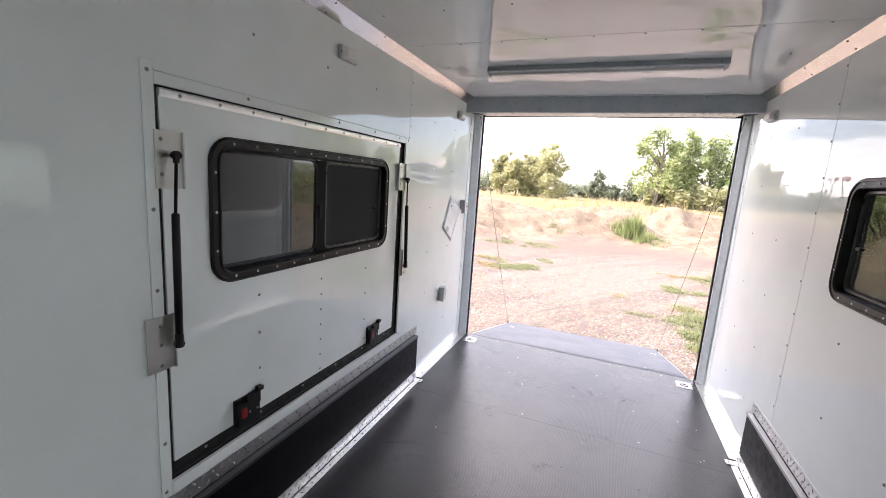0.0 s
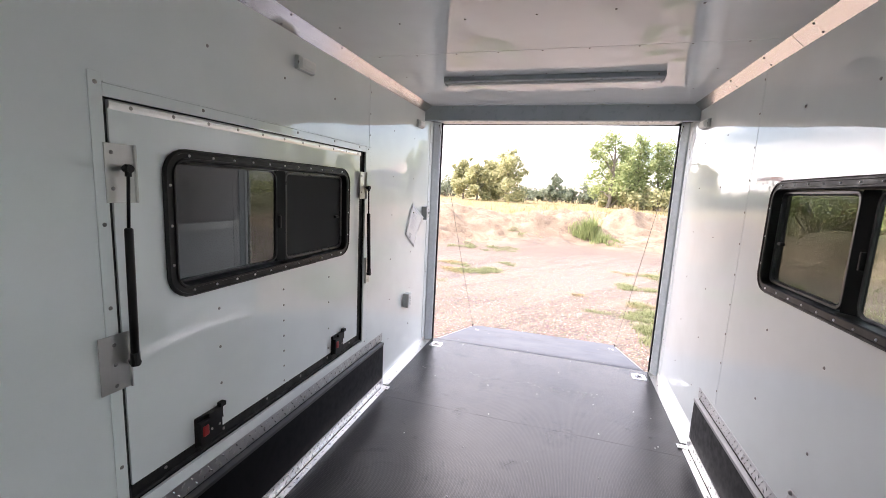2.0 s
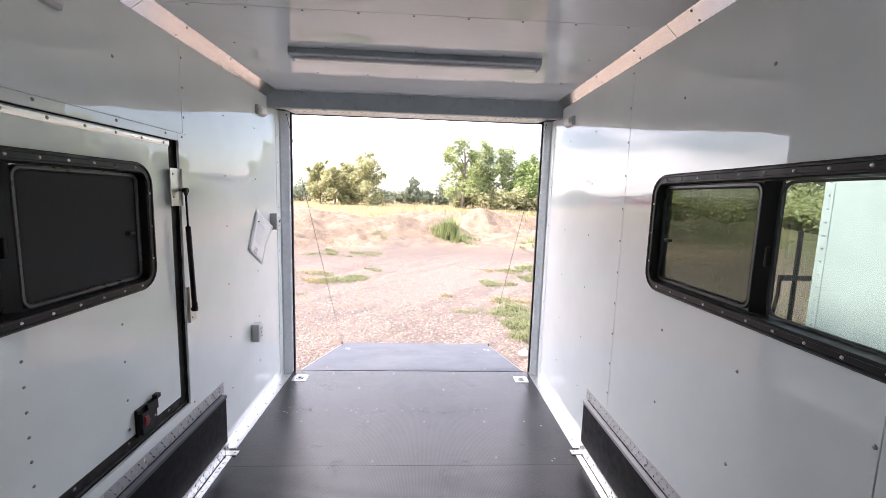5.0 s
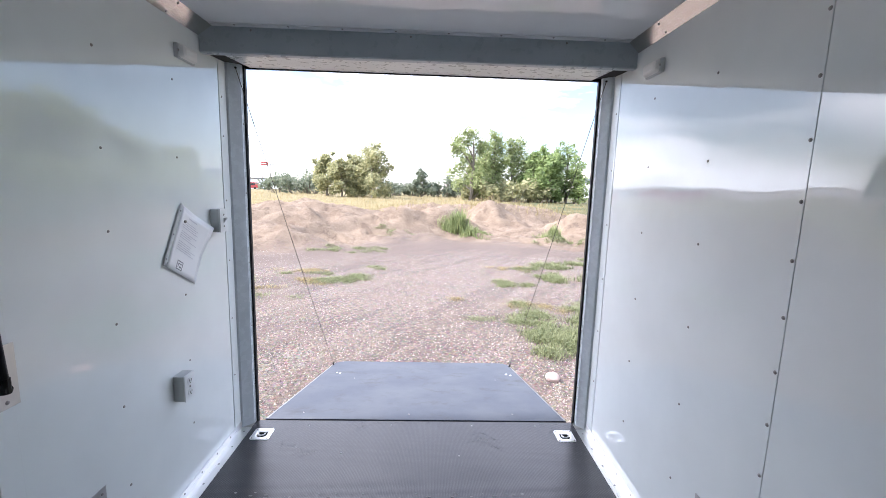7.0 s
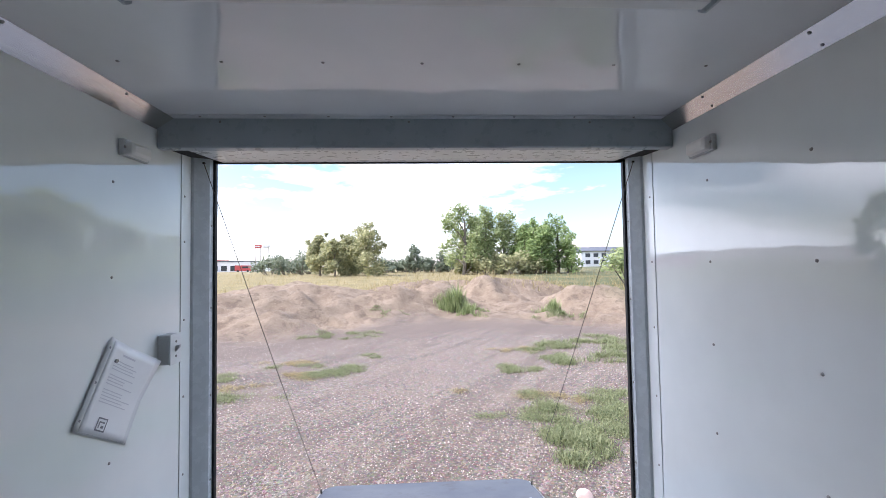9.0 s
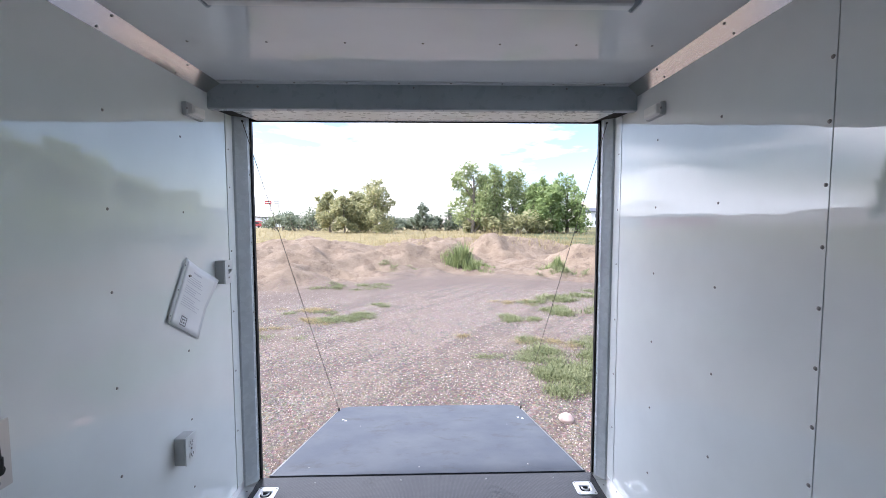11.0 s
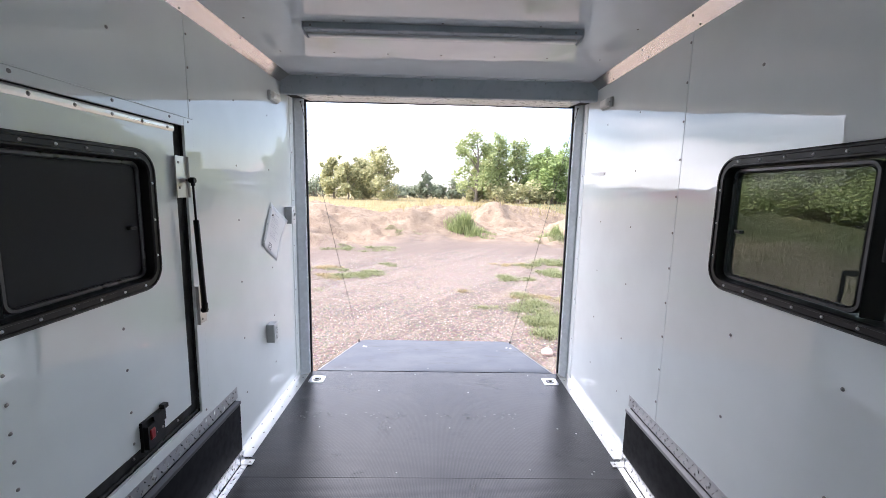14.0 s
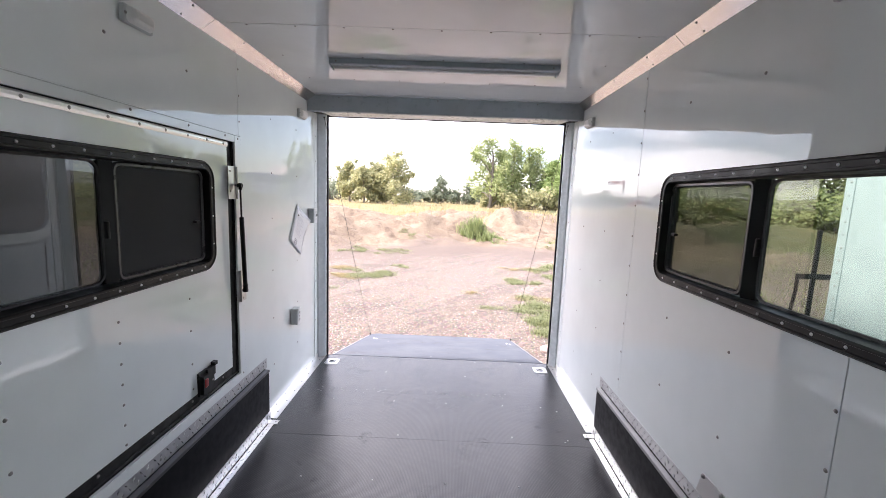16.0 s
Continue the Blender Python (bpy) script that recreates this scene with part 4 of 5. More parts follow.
def paper_sheet():
    """A document in a punched plastic sleeve, hung askew on a wall screw."""
    t = thing("document", "printed sheet in a punched sleeve hanging askew on the wall", "document")
    o, ang = Vector((XL + 0.004, 3.203, 1.346)), radians(-31)
    across = Vector((0, math.cos(ang), math.sin(ang)))
    down = Vector((0, math.sin(ang), -math.cos(ang)))
    W, Hh = 0.236, 0.286

    def at(u, v, lift=0.0):
        bend = 0.001 + 0.002 * (1 - u / W) + 0.075 * max(0, u / W - 0.35) * max(0, 0.5 - v / Hh)
        return o + across * u + down * v + Vector((bend + lift, 0, 0))

    def grid(u0, u1, v0, v1, lift, nu=10, nv=12, thick=0.0006):
        bm = bmesh.new()
        rows = [[bm.verts.new(at(u0 + (u1 - u0) * i / nu, v0 + (v1 - v0) * j / nv, lift)) for i in range(nu + 1)] for j in range(nv + 1)]
        for j in range(nv):
            for i in range(nu):
                bm.faces.new((rows[j][i], rows[j][i + 1], rows[j + 1][i + 1], rows[j + 1][i]))
        g = bmesh.ops.extrude_face_region(bm, geom=list(bm.faces))
        bmesh.ops.translate(bm, vec=(-thick, 0, 0), verts=[e for e in g["geom"] if isinstance(e, bmesh.types.BMVert)])
        return bm

    part("sleeve", grid(-0.022, W, -0.004, Hh + 0.004, 0.0), M_PLATE, t, "clear punched sleeve", True)
    part("sheet", grid(0.0, W - 0.006, 0.002, Hh, 0.0014), M_PAPER, t, "white printed paper", True)
    rnd = random.Random(3)
    for k in range(15):
        v = 0.055 + 0.0095 * k
        if k in (4, 9):
            continue
        part("text_line", grid(0.030, 0.030 + rnd.uniform(0.08, 0.145), v, v + 0.003, 0.0026, 6, 1, 0.0003), M_INKF, t)
    part("heading", grid(0.060, 0.120, 0.030, 0.036, 0.0026, 4, 1, 0.0003), M_INKF, t)
    for a, b, c, e in ((0.060, 0.105, 0.232, 0.236), (0.060, 0.105, 0.268, 0.272), (0.060, 0.064, 0.236, 0.268), (0.101, 0.105, 0.236, 0.268), (0.070, 0.095, 0.243, 0.247), (0.070, 0.074, 0.247, 0.262), (0.082, 0.094, 0.255, 0.262)):
        part("logo_mark", grid(a, b, c, e, 0.0028, 3, 2, 0.0003), M_INK, t, "grey square emblem")
    for v in (0.03, 0.144, 0.258):
        part("punch_hole", grid(-0.015, -0.008, v - 0.0035, v + 0.0035, 0.0016, 1, 1, 0.0002), M_INK, t)
    part("pin", tube([at(0.035, 0.060, 0.0), at(0.035, 0.060, 0.008)], 0.006, segs=10), M_SCREW, t, "metal screw head")
    return t


def tie_ring(x):
    """Recessed floor tie-down with swinging ring."""
    t = thing("tie_down_ring", "zinc-plated recessed tie-down ring in the floor", "tie-down", "floor tie-downs")
    y = 3.588
    a = 0.056
    bm = bmesh.new()
    oz = 0.0035
    out = [bm.verts.new((x + p[0], y + p[1], 0.0006)) for p in round_rect(-a, a, -a, a, 0.014, 4)]
    top = [bm.verts.new((x + p[0], y + p[1], oz)) for p in round_rect(-a + 0.001, a - 0.001, -a + 0.001, a - 0.001, 0.013, 4)]
    inn = [bm.verts.new((x + p[0], y + p[1], oz)) for p in round_rect(-0.034, 0.034, -0.034, 0.034, 0.022, 4)]
    pit = [bm.verts.new((x + p[0], y + p[1], 0.0010)) for p in round_rect(-0.028, 0.028, -0.028, 0.028, 0.018, 4)]
    for q, r in ((out, top), (top, inn), (inn, pit)):
        for k in range(len(q)):
            bm.faces.new((q[k], q[(k + 1) % len(q)], r[(k + 1) % len(q)], r[k]))
    part("plate", bm, M_CHROME, t, "zinc-plated plate")
    part("cup", cup(x, y), M_GAP, t, "dark cup")
    pts = [(x + 0.019 * math.cos(k * math.pi / 8), y - 0.004 - 0.019 * math.sin(k * math.pi / 8), 0.0065) for k in range(9)]
    part("ring", tube(pts + [(x - 0.019, y + 0.012, 0.0065), (x + 0.019, y + 0.012, 0.0065), pts[0]], 0.0042, segs=8), M_CHROME, t, smooth=True)
    part("strap", box(x - 0.026, x + 0.026, y + 0.008, y + 0.020, 0.0036, 0.0115, 0.002), M_CHROME, t)
    for dx in (-0.044, 0.044):
        for dy in (-0.044, 0.044):
            screw(t, x + dx, y + dy, oz, "+z", SCREW_S)
    return t


def cup(x, y):
    bm = bmesh.new()
    vs = [bm.verts.new((x + p[0], y + p[1], 0.0016)) for p in round_rect(-0.027, 0.027, -0.027, 0.027, 0.017, 4)]
    lo = [bm.verts.new((x + p[0], y + p[1], 0.0008)) for p in round_rect(-0.027, 0.027, -0.027, 0.027, 0.017, 4)]
    bm.faces.new(vs)
    bm.faces.new(lo)
    for k in range(len(vs)):
        bm.faces.new((vs[k], vs[(k + 1) % len(vs)], lo[(k + 1) % len(vs)], lo[k]))
    return bm


def access_plate():
    t = thing("cover_plate", "small thin metal cover plate bolted above the kick panel", "plate")
    part("plate", prism([(1.665, 0.384), (1.640, 0.470), (1.520, 0.470), (1.505, 0.384)], 0, XR - 0.0005, XR - 0.004), M_BRKT, t)
    for y, z in ((1.632, 0.462), (1.530, 0.462)):
        screw(t, XR - 0.004, y, z, "-x", dome_mesh(0.010, 0.009))
    return t


# ---- ramp, cables ----
RY0, RY1, RZ0, RZ1 = 3.772, 5.735, -0.012, -0.490


def ramp_z(y):
    return RZ0 + (RZ1 - RZ0) * (y - RY0) / (RY1 - RY0)


def ramp_door():
    t = thing("ramp_door", "lowered blue-grey coated rear ramp door resting on gravel", "ramp door")
    x0, x1 = -1.098, 0.822
    cut = 0.10
    bm = bmesh.new()
    outline = [(x0, RY0), (x1, RY0), (x1, RY1 - cut), (x1 - cut * 0.9, RY1), (x0 + cut * 0.9, RY1), (x0, RY1 - cut)]
    top = [bm.verts.new((x, y, ramp_z(y))) for x, y in outline]
    bot = [bm.verts.new((x, y, ramp_z(y) - 0.045)) for x, y in outline]
    bm.faces.new(top)
    bm.faces.new(bot)
    for k in range(6):
        bm.faces.new((top[k], top[(k + 1) % 6], bot[(k + 1) % 6], bot[k]))
    part("deck", bm, M_RAMP, t, "blue-grey coated ramp deck")
    part("hinge", tube([(x0, YB + 0.014, -0.020), (x1, YB + 0.014, -0.020)], 0.011, segs=10), M_GAP, t, "dark hinge line")
    bm = bmesh.new()
    for a, b in ((x0, x0 + 0.012), (x1 - 0.012, x1)):
        vs = []
        for y in (RY0 + 0.01, RY1 - cut):
            for x in (a, b):
                vs.append(bm.verts.new((x, y, ramp_z(y) + 0.0015)))
        bm.faces.new((vs[0], vs[1], vs[3], vs[2]))
    part("edge_trim", bm, M_LIP, t, "bare metal edge trim")
    for x in (-0.96, 0.70):
        for dx, dy in ((0.0, 0.0), (0.035, -0.04)):
            part("bolt", box(x + dx - 0.010, x + dx + 0.010, 5.14 + dy - 0.008, 5.14 + dy + 0.008, ramp_z(5.14 + dy) + 0.0005, ramp_z(5.14 + dy) + 0.005, 0.002), M_CHROME, t, "bright bolt head")
    for x, y in ((-0.9, 3.90), (-0.2, 3.88), (0.5, 3.9), (-0.75, 4.9), (0.55, 4.9)):
        screw(t, x, y, ramp_z(y), "+z")
    return t


def cable(s):
    t = thing("ramp_cable", "thin dark steel cable from the post down to the ramp", "cable", "ramp cables")
    x0 = -1.132 if s < 0 else 0.852
    x1 = -1.085 if s < 0 else 0.810
    y1 = 5.52
    a, b = Vector((x0, 3.640, 2.055)), Vector((x1, y1, ramp_z(y1) + 0.02))
    pts = []
    for k in range(13):
        u = k / 12
        p = a.lerp(b, u)
        p.z -= 0.02 * math.sin(math.pi * u)
        pts.append(p)
    part("wire", tube(pts, 0.0021, segs=6), M_STEEL, t)
    part("eye_bolt", tube([b + Vector((0, 0, 0.012)), b - Vector((0, 0, 0.02))], 0.009, segs=8), M_GAP, t, "dark eye bolt")
    part("anchor", box(a.x - 0.005, a.x + 0.005, a.y - 0.005, a.y + 0.005, a.z - 0.002, a.z + 0.006, 0.001), M_GAP, t)
    return t


# ---- outside ----
GZ = -0.545
MOUNDS = [(-13, 18.5, 3.2, 1.9, 1.30), (-9.0, 17.2, 2.6, 1.6, 1.15), (-6.0, 18.4, 2.0, 1.4, 1.20), (-3.6, 19.4, 1.6, 1.2, 1.0), (-5.4, 15.7, 1.5, 0.9, 0.55), (-1.2, 20.2, 1.8, 1.5, 1.2), (0.7, 21.6, 1.2, 1.4, 1.15),
          (3.5, 25.5, 1.2, 1.5, 1.45), (6.2, 27.5, 2.4, 2.0, 1.2), (7.6, 20.6, 2.0, 1.2, 1.15), (10.8, 19.4, 2.2, 1.5, 1.3), (5.3, 32, 4, 2, 1.1), (-7, 24.5, 5, 2.4, 1.4), (0.5, 29, 4, 2.4, 1.3), (15, 22, 3, 2.6, 1.3),
          (12, 13.0, 1.8, 2.4, 0.8), (17, 15.5, 2.4, 3.0, 0.9), (20, 24, 4, 3, 1.1), (-20, 20, 4, 3, 1.3)]


def ground_z(x, y):
    z = GZ
    for mx, my, sx, sy, h in MOUNDS:
        e = ((x - mx) / sx) ** 2 + ((y - my) / sy) ** 2
        if e < 7:
            z += 0.78 * h * math.exp(-e)
    bay = 4.2 * math.exp(-((x - 1.2) / 4.2) ** 2)
    belt = max(0.0, min(1.0, (y - 12.3 - bay) / 3.2)) * max(0.0, min(1.0, (36 - y) / 6)) * max(0.0, min(1.0, (26 - abs(x)) / 6))
    if belt > 0:
        n = noise.noise(Vector((x * 0.5, y * 0.5, 3))) * 0.34 + (0.22 - abs(noise.noise(Vector((x * 0.8, y * 1.1, 9))))) * 0.55
        n += (0.2 - abs(noise.noise(Vector((x * 1.9, y * 1.9, 7))))) * 0.22 + (0.2 - abs(noise.noise(Vector((x * 3.2, y * 3.2, 2))))) * 0.17
        z += belt * n
    z += 0.035 * noise.noise(Vector((x * 0.35, y * 0.35, 1))) * max(0.0, min(1.0, (math.hypot(x, y - 4) - 3) / 4))
    if y > 36:
        z += min(1.0, (y - 36) / 20) * 0.55
    return z


def ground():
    def axis(lo, hi, c, fine, n):
        u = np.linspace(math.asinh((lo - c) / fine), math.asinh((hi - c) / fine), n)
        return c + fine * np.sinh(u)

    xs, ys = axis(-1500, 1500, 0.0, 9.0, 470), axis(-900, 2500, 16.0, 9.0, 490)
    vs = [(float(x), float(y), ground_z(float(x), float(y))) for y in ys for x in xs]
    nx = len(xs)
    fs = [(j * nx + i, j * nx + i + 1, (j + 1) * nx + i + 1, (j + 1) * nx + i) for j in range(len(ys) - 1) for i in range(nx - 1)]
    me = bpy.data.meshes.new("ground")
    me.from_pydata(vs, [], fs)
    me.materials.append(M_GROUND)
    for p in me.polygons:
        p.use_smooth = True
    return tagged(new("ground", me), "gravel lot with pinkish dirt mounds and dry grass beyond", "ground", kind="structure")


def hills():
    bm = bmesh.new()
    n = 240
    lo, hi = [], []
    for k in range(n):
        a = 2 * math.pi * k / n
        r = 1150
        az = math.degrees(math.atan2(math.sin(a), math.cos(a)))   # clockwise from +y
        h = 20 + 10 * noise.noise(Vector((math.cos(a) * 3, math.sin(a) * 3, 5))) + 8 * noise.noise(Vector((math.cos(a) * 9, math.sin(a) * 9, 2)))
        h += 66 * math.exp(-((az - 21.8) / 3.4) ** 2) + 45 * math.exp(-((az - 60) / 16) ** 2) + 40 * math.exp(-((az + 70) / 20) ** 2)
        lo.append(bm.verts.new((r * math.sin(a), r * math.cos(a), -2)))
        hi.append(bm.verts.new(((r + 250) * math.sin(a), (r + 250) * math.cos(a), h)))
    for k in range(n):
        bm.faces.new((lo[k], lo[(k + 1) % n], hi[(k + 1) % n], hi[k]))
    return tagged(finish("backdrop", bm, M_HILL), "low dry hills along the far horizon", "hills", kind="structure")


def leaf_cloud(bm, rnd, blobs, count, size, flat=1.0):
    """Small four-sided leaves scattered in uneven blobs, denser to their outside."""
    tot = sum(b[3] ** 2 for b in blobs)
    for cx, cy, cz, r in blobs:
        for _ in range(int(count * r * r / tot)):
            v = Vector((rnd.gauss(0, 1), rnd.gauss(0, 1), rnd.gauss(0, 1))).normalized()
            q = r * rnd.random() ** 0.45 * rnd.uniform(0.75, 1.12)
            p = Vector((cx, cy, cz)) + Vector((v.x * q, v.y * q, v.z * q * flat))
            a = Vector((rnd.gauss(0, 1), rnd.gauss(0, 1), rnd.gauss(0, 0.7))).normalized()
            b = a.orthogonal().normalized()
            s = size * rnd.uniform(0.6, 1.4)
            bm.faces.new([bm.verts.new(p + a * s), bm.verts.new(p + b * s * 0.55), bm.verts.new(p - a * s), bm.verts.new(p - b * s * 0.55)])


def tree(x, y, h, w, mat, label, seed, leaves=2600, size=0.24, slim=False, bare=0.2):
    rnd = random.Random(seed)
    gz = ground_z(x, y)
    t = thing("tree", label, "tree", at=(x, y, gz))
    bm = bmesh.new()
    lean = Vector((rnd.uniform(-0.08, 0.08), rnd.uniform(-0.08, 0.08), 1))
    pts = [Vector((x, y, gz - 0.2)) + lean * (h * 0.75 * k / 5) + Vector((rnd.uniform(-.02, .02) * h * (k > 0), 0, 0)) for k in range(6)]
    tube(pts, [h * 0.030 * (1 - 0.15 * k) for k in range(6)], bm, 7)
    blobs = []
    nb = 11 if not slim else 7
    for k in range(nb):
        u = 0.12 + 0.88 * (k + 0.5) / nb
        ang = k * 2.4 + rnd.uniform(-0.5, 0.5)
        spread = (w / 2) * (math.sin(math.pi * min(1, 0.18 + 0.75 * u)) if not slim else 0.35) * rnd.uniform(0.35, 0.85)
        c = Vector((x, y, gz + h * u * 0.92)) + Vector((math.cos(ang) * spread, math.sin(ang) * spread, 0))
        st = pts[min(4, int(u * 5))]
        mid = st.lerp(c, 0.55) + Vector((0, 0, 0.03 * h))
        tube([st, mid, c], [h * 0.011, h * 0.008, h * 0.003], bm, 5)
        r = w * rnd.uniform(0.15, 0.25) if not slim else w * rnd.uniform(0.22, 0.34)
        blobs.append((c.x, c.y, min(c.z, gz + h - r * 0.6), r))
        for _ in range(2):
            e = Vector((rnd.uniform(-1, 1), rnd.uniform(-1, 1), rnd.uniform(-0.6, 0.9))) * r * 1.1
            blobs.append((c.x + e.x, c.y + e.y, min(c.z + e.z, gz + h), r * rnd.uniform(0.35, 0.65)))
            tube([c, c + e * 0.9], [h * 0.004, h * 0.0015], bm, 4)
    part("trunk", bm, M_BARK, t, "grey-brown trunk and limbs")
    bm = bmesh.new()
    leaf_cloud(bm, rnd, blobs, leaves, size)
    part("crown", bm, mat, t)
    return t


def shrub(x, y, h, w, mat, label, seed, leaves=500, size=0.16):
    rnd = random.Random(seed)
    gz = ground_z(x, y)
    t = thing("bush", label, "bush", at=(x, y, gz))
    bm = bmesh.new()
    blobs = []
    for k in range(7):
        e = Vector((rnd.uniform(-0.5, 0.5) * w, rnd.uniform(-0.4, 0.4) * w, h * rnd.uniform(0.25, 0.75)))
        tube([(x + e.x * 0.2, y + e.y * 0.2, gz - 0.05), (x + e.x, y + e.y, gz + e.z)], [0.02 * h, 0.008 * h], bm, 4)
        blobs.append((x + e.x, y + e.y, gz + e.z, h * rnd.uniform(0.22, 0.36)))
    part("woody_base", bm, M_BARK, t)
    bm = bmesh.new()
    leaf_cloud(bm, rnd, blobs, leaves, size)
    part("foliage", bm, mat, t)
    return t


def blades(bm, rnd, x, y, h, n, spread, lean=1.1):
    for _ in range(n):
        px, py = x + rnd.gauss(0, spread), y + rnd.gauss(0, spread)
        pz = ground_z(px, py) - 0.01
        a = rnd.uniform(0, 2 * math.pi)
        hh = h * rnd.uniform(0.5, 1.3)
        dx, dy = math.cos(a) * hh * lean * rnd.uniform(0.3, 1), math.sin(a) * hh * lean * rnd.uniform(0.3, 1)
        wd = 0.004 + 0.02 * h
        sx, sy = -math.sin(a) * wd, math.cos(a) * wd
        b0, b1 = bm.verts.new((px - sx, py - sy, pz)), bm.verts.new((px + sx, py + sy, pz))
        m0, m1 = bm.verts.new((px + dx * 0.4 - sx * .7, py + dy * 0.4 - sy * .7, pz + hh * 0.6)), bm.verts.new((px + dx * 0.4 + sx * .7, py + dy * 0.4 + sy * .7, pz + hh * 0.6))
        tip = bm.verts.new((px + dx, py + dy, pz + hh))
        bm.faces.new((b0, b1, m1, m0))
        bm.faces.new((m0, m1, tip))


def weeds(x, y, rx, ry, n, h, seed, mat, label):
    rnd = random.Random(seed)
    bm = bmesh.new()
    cl = [(x + rnd.uniform(-1, 1) * rx, y + rnd.uniform(-1, 1) * ry) for _ in range(max(3, n // 30))]
    for cx, cy in cl:
        if noise.noise(Vector((cx * 2.1, cy * 1.7, 3.7 + seed))) < 0.0:
            continue
        blades(bm, rnd, cx, cy, 0.42 * h * rnd.uniform(0.4, 1.4), 75, 0.07 + 0.03 * rx)
        for _ in range(90):
            px, py = cx + rnd.gauss(0, 0.09 + 0.03 * rx), cy + rnd.gauss(0, 0.07 + 0.03 * rx)
            q = Vector((px, py, ground_z(px, py) + rnd.uniform(0.005, 0.35 * h)))
            a = Vector((rnd.gauss(0, 1), rnd.gauss(0, 1), rnd.gauss(0, 0.35))).normalized()
            b = a.cross(Vector((0, 0, 1))).normalized()
            sz = rnd.uniform(0.006, 0.016) * (1 + 0.04 * y)
            bm.faces.new([bm.verts.new(q + a * sz), bm.verts.new(q + b * sz * 0.4), bm.verts.new(q - a * sz), bm.verts.new(q - b * sz * 0.4)])
    return tagged(finish("weed_patch", bm, mat), label, "weeds", kind="stuff")


def tall_weeds(x, y, h, w, label, seed, n):
    """A clump of tall fine-stemmed weeds."""
    rnd = random.Random(seed)
    t = thing("bush", label, "bush", at=(x, y, ground_z(x, y)))
    bm = bmesh.new()
    for _ in range(n // 30):
        cx, cy = x + rnd.gauss(0, 0.34) * w, y + rnd.gauss(0, 0.3) * w
        d = math.hypot(cx - x, cy - y) / w
        blades(bm, rnd, cx, cy, h * max(0.25, 1.0 - 1.3 * d) * rnd.uniform(0.7, 1.1), 30, 0.07 * w, 0.45)
    part("foliage", bm, M_WEED, t)
    return t


def field():
    rnd = random.Random(21)
    bm = bmesh.new()
    for _ in range(5200):
        y = 26 + 60 * rnd.random() ** 1.6
        x = rnd.uniform(-1.1, 1.2) * (y * 0.75) + 3
        blades(bm, rnd, x, y, rnd.uniform(0.25, 0.6), 3, 0.25)
    tagged(finish("dry_grass_field", bm, M_DRY), "dry yellow grass across the field behind the mounds", "grass", kind="stuff")
    bm = bmesh.new()
    for _ in range(4200):
        a, r = radians(rnd.uniform(22, 75)), 7 + 32 * rnd.random() ** 1.3
        blades(bm, rnd, r * math.sin(a) + 1, r * math.cos(a), rnd.uniform(0.05, 0.17), 7, 0.3)
    for _ in range(900):
        a, r = radians(rnd.uniform(-72, -48)), 7 + 26 * rnd.random() ** 1.2
        blades(bm, rnd, r * math.sin(a) - 1, r * math.cos(a), rnd.uniform(0.05, 0.2), 7, 0.35)
    tagged(finish("green_grass_field", bm, M_GRASS), "green and yellow rough grass beside the lot", "grass", kind="stuff")


def pebbles():
    rnd = random.Random(8)
    bm = bmesh.new()
    for _ in range(66000):
        y = 4.2 + 9.5 * rnd.random() ** 1.5
        x = rnd.uniform(-0.62, 0.62) * y * 1.15
        if -1.1 < x < 0.82 and y < 5.8:
            continue
        s = rnd.uniform(0.005, 0.013) * (1 + 0.9 * rnd.random() ** 6)
        z = ground_z(x, y)
        a = rnd.uniform(0, 6.28)
        vs = [bm.verts.new((x + s * rnd.uniform(.7, 1.3) * math.cos(a + k * 2.09), y + s * rnd.uniform(.7, 1.3) * math.sin(a + k * 2.09), z - 0.003)) for k in range(3)]
        tp = bm.verts.new((x + s * 0.2, y, z + s * rnd.uniform(0.5, 0.9)))
        for k in range(3):
            bm.faces.new((vs[k], vs[(k + 1) % 3], tp))
    tagged(finish("gravel", bm, M_PEB), "loose pinkish grey gravel stones on the lot", "gravel", kind="stuff")


def stone():
    bm = bmesh.new()
    bmesh.ops.create_icosphere(bm, subdivisions=2, radius=0.5)
    for v in bm.verts:
        v.co *= 1 + 0.22 * noise.noise(v.co * 2.3)
    bmesh.ops.scale(bm, vec=(0.155, 0.13, 0.12), verts=bm.verts)
    bmesh.ops.translate(bm, vec=(1.27, 5.44, GZ + 0.035), verts=bm.verts)
    tagged(finish("rock", bm, M_STONE), "single pinkish broken rock on the gravel", "rock")


def building_white():
    t = thing("white_building", "white two-storey building with dark roof beyond the field", "building", at=(60, 142, GZ))
    x0, x1, y, z0 = 55, 84, 142, GZ - 0.3
    part("wall", box(x0, x1, y, y + 12, z0, 5.3), M_WHITEWALL, t)
    part("roof", prism([(y - 0.8, 5.5), (y + 6, 7.0), (y + 12.8, 5.5), (y + 12.8, 5.3), (y - 0.8, 5.3)], 0, x0 - 0.6, x1 + 0.6), M_ROOF, t, "dark grey pitched roof")
    for k in range(10):
        for z in (0.9, 3.3):
            wx = x0 + 1.6 + 2.9 * k
            wd = part("window", box(wx, wx + 1.7, y - 0.08, y + 0.2, z, z + 1.3), M_WIN, t)
            part("sill", box(wx - 0.1, wx + 1.8, y - 0.2, y - 0.085, z - 0.12, z), M_WHITEWALL, wd)
    return t


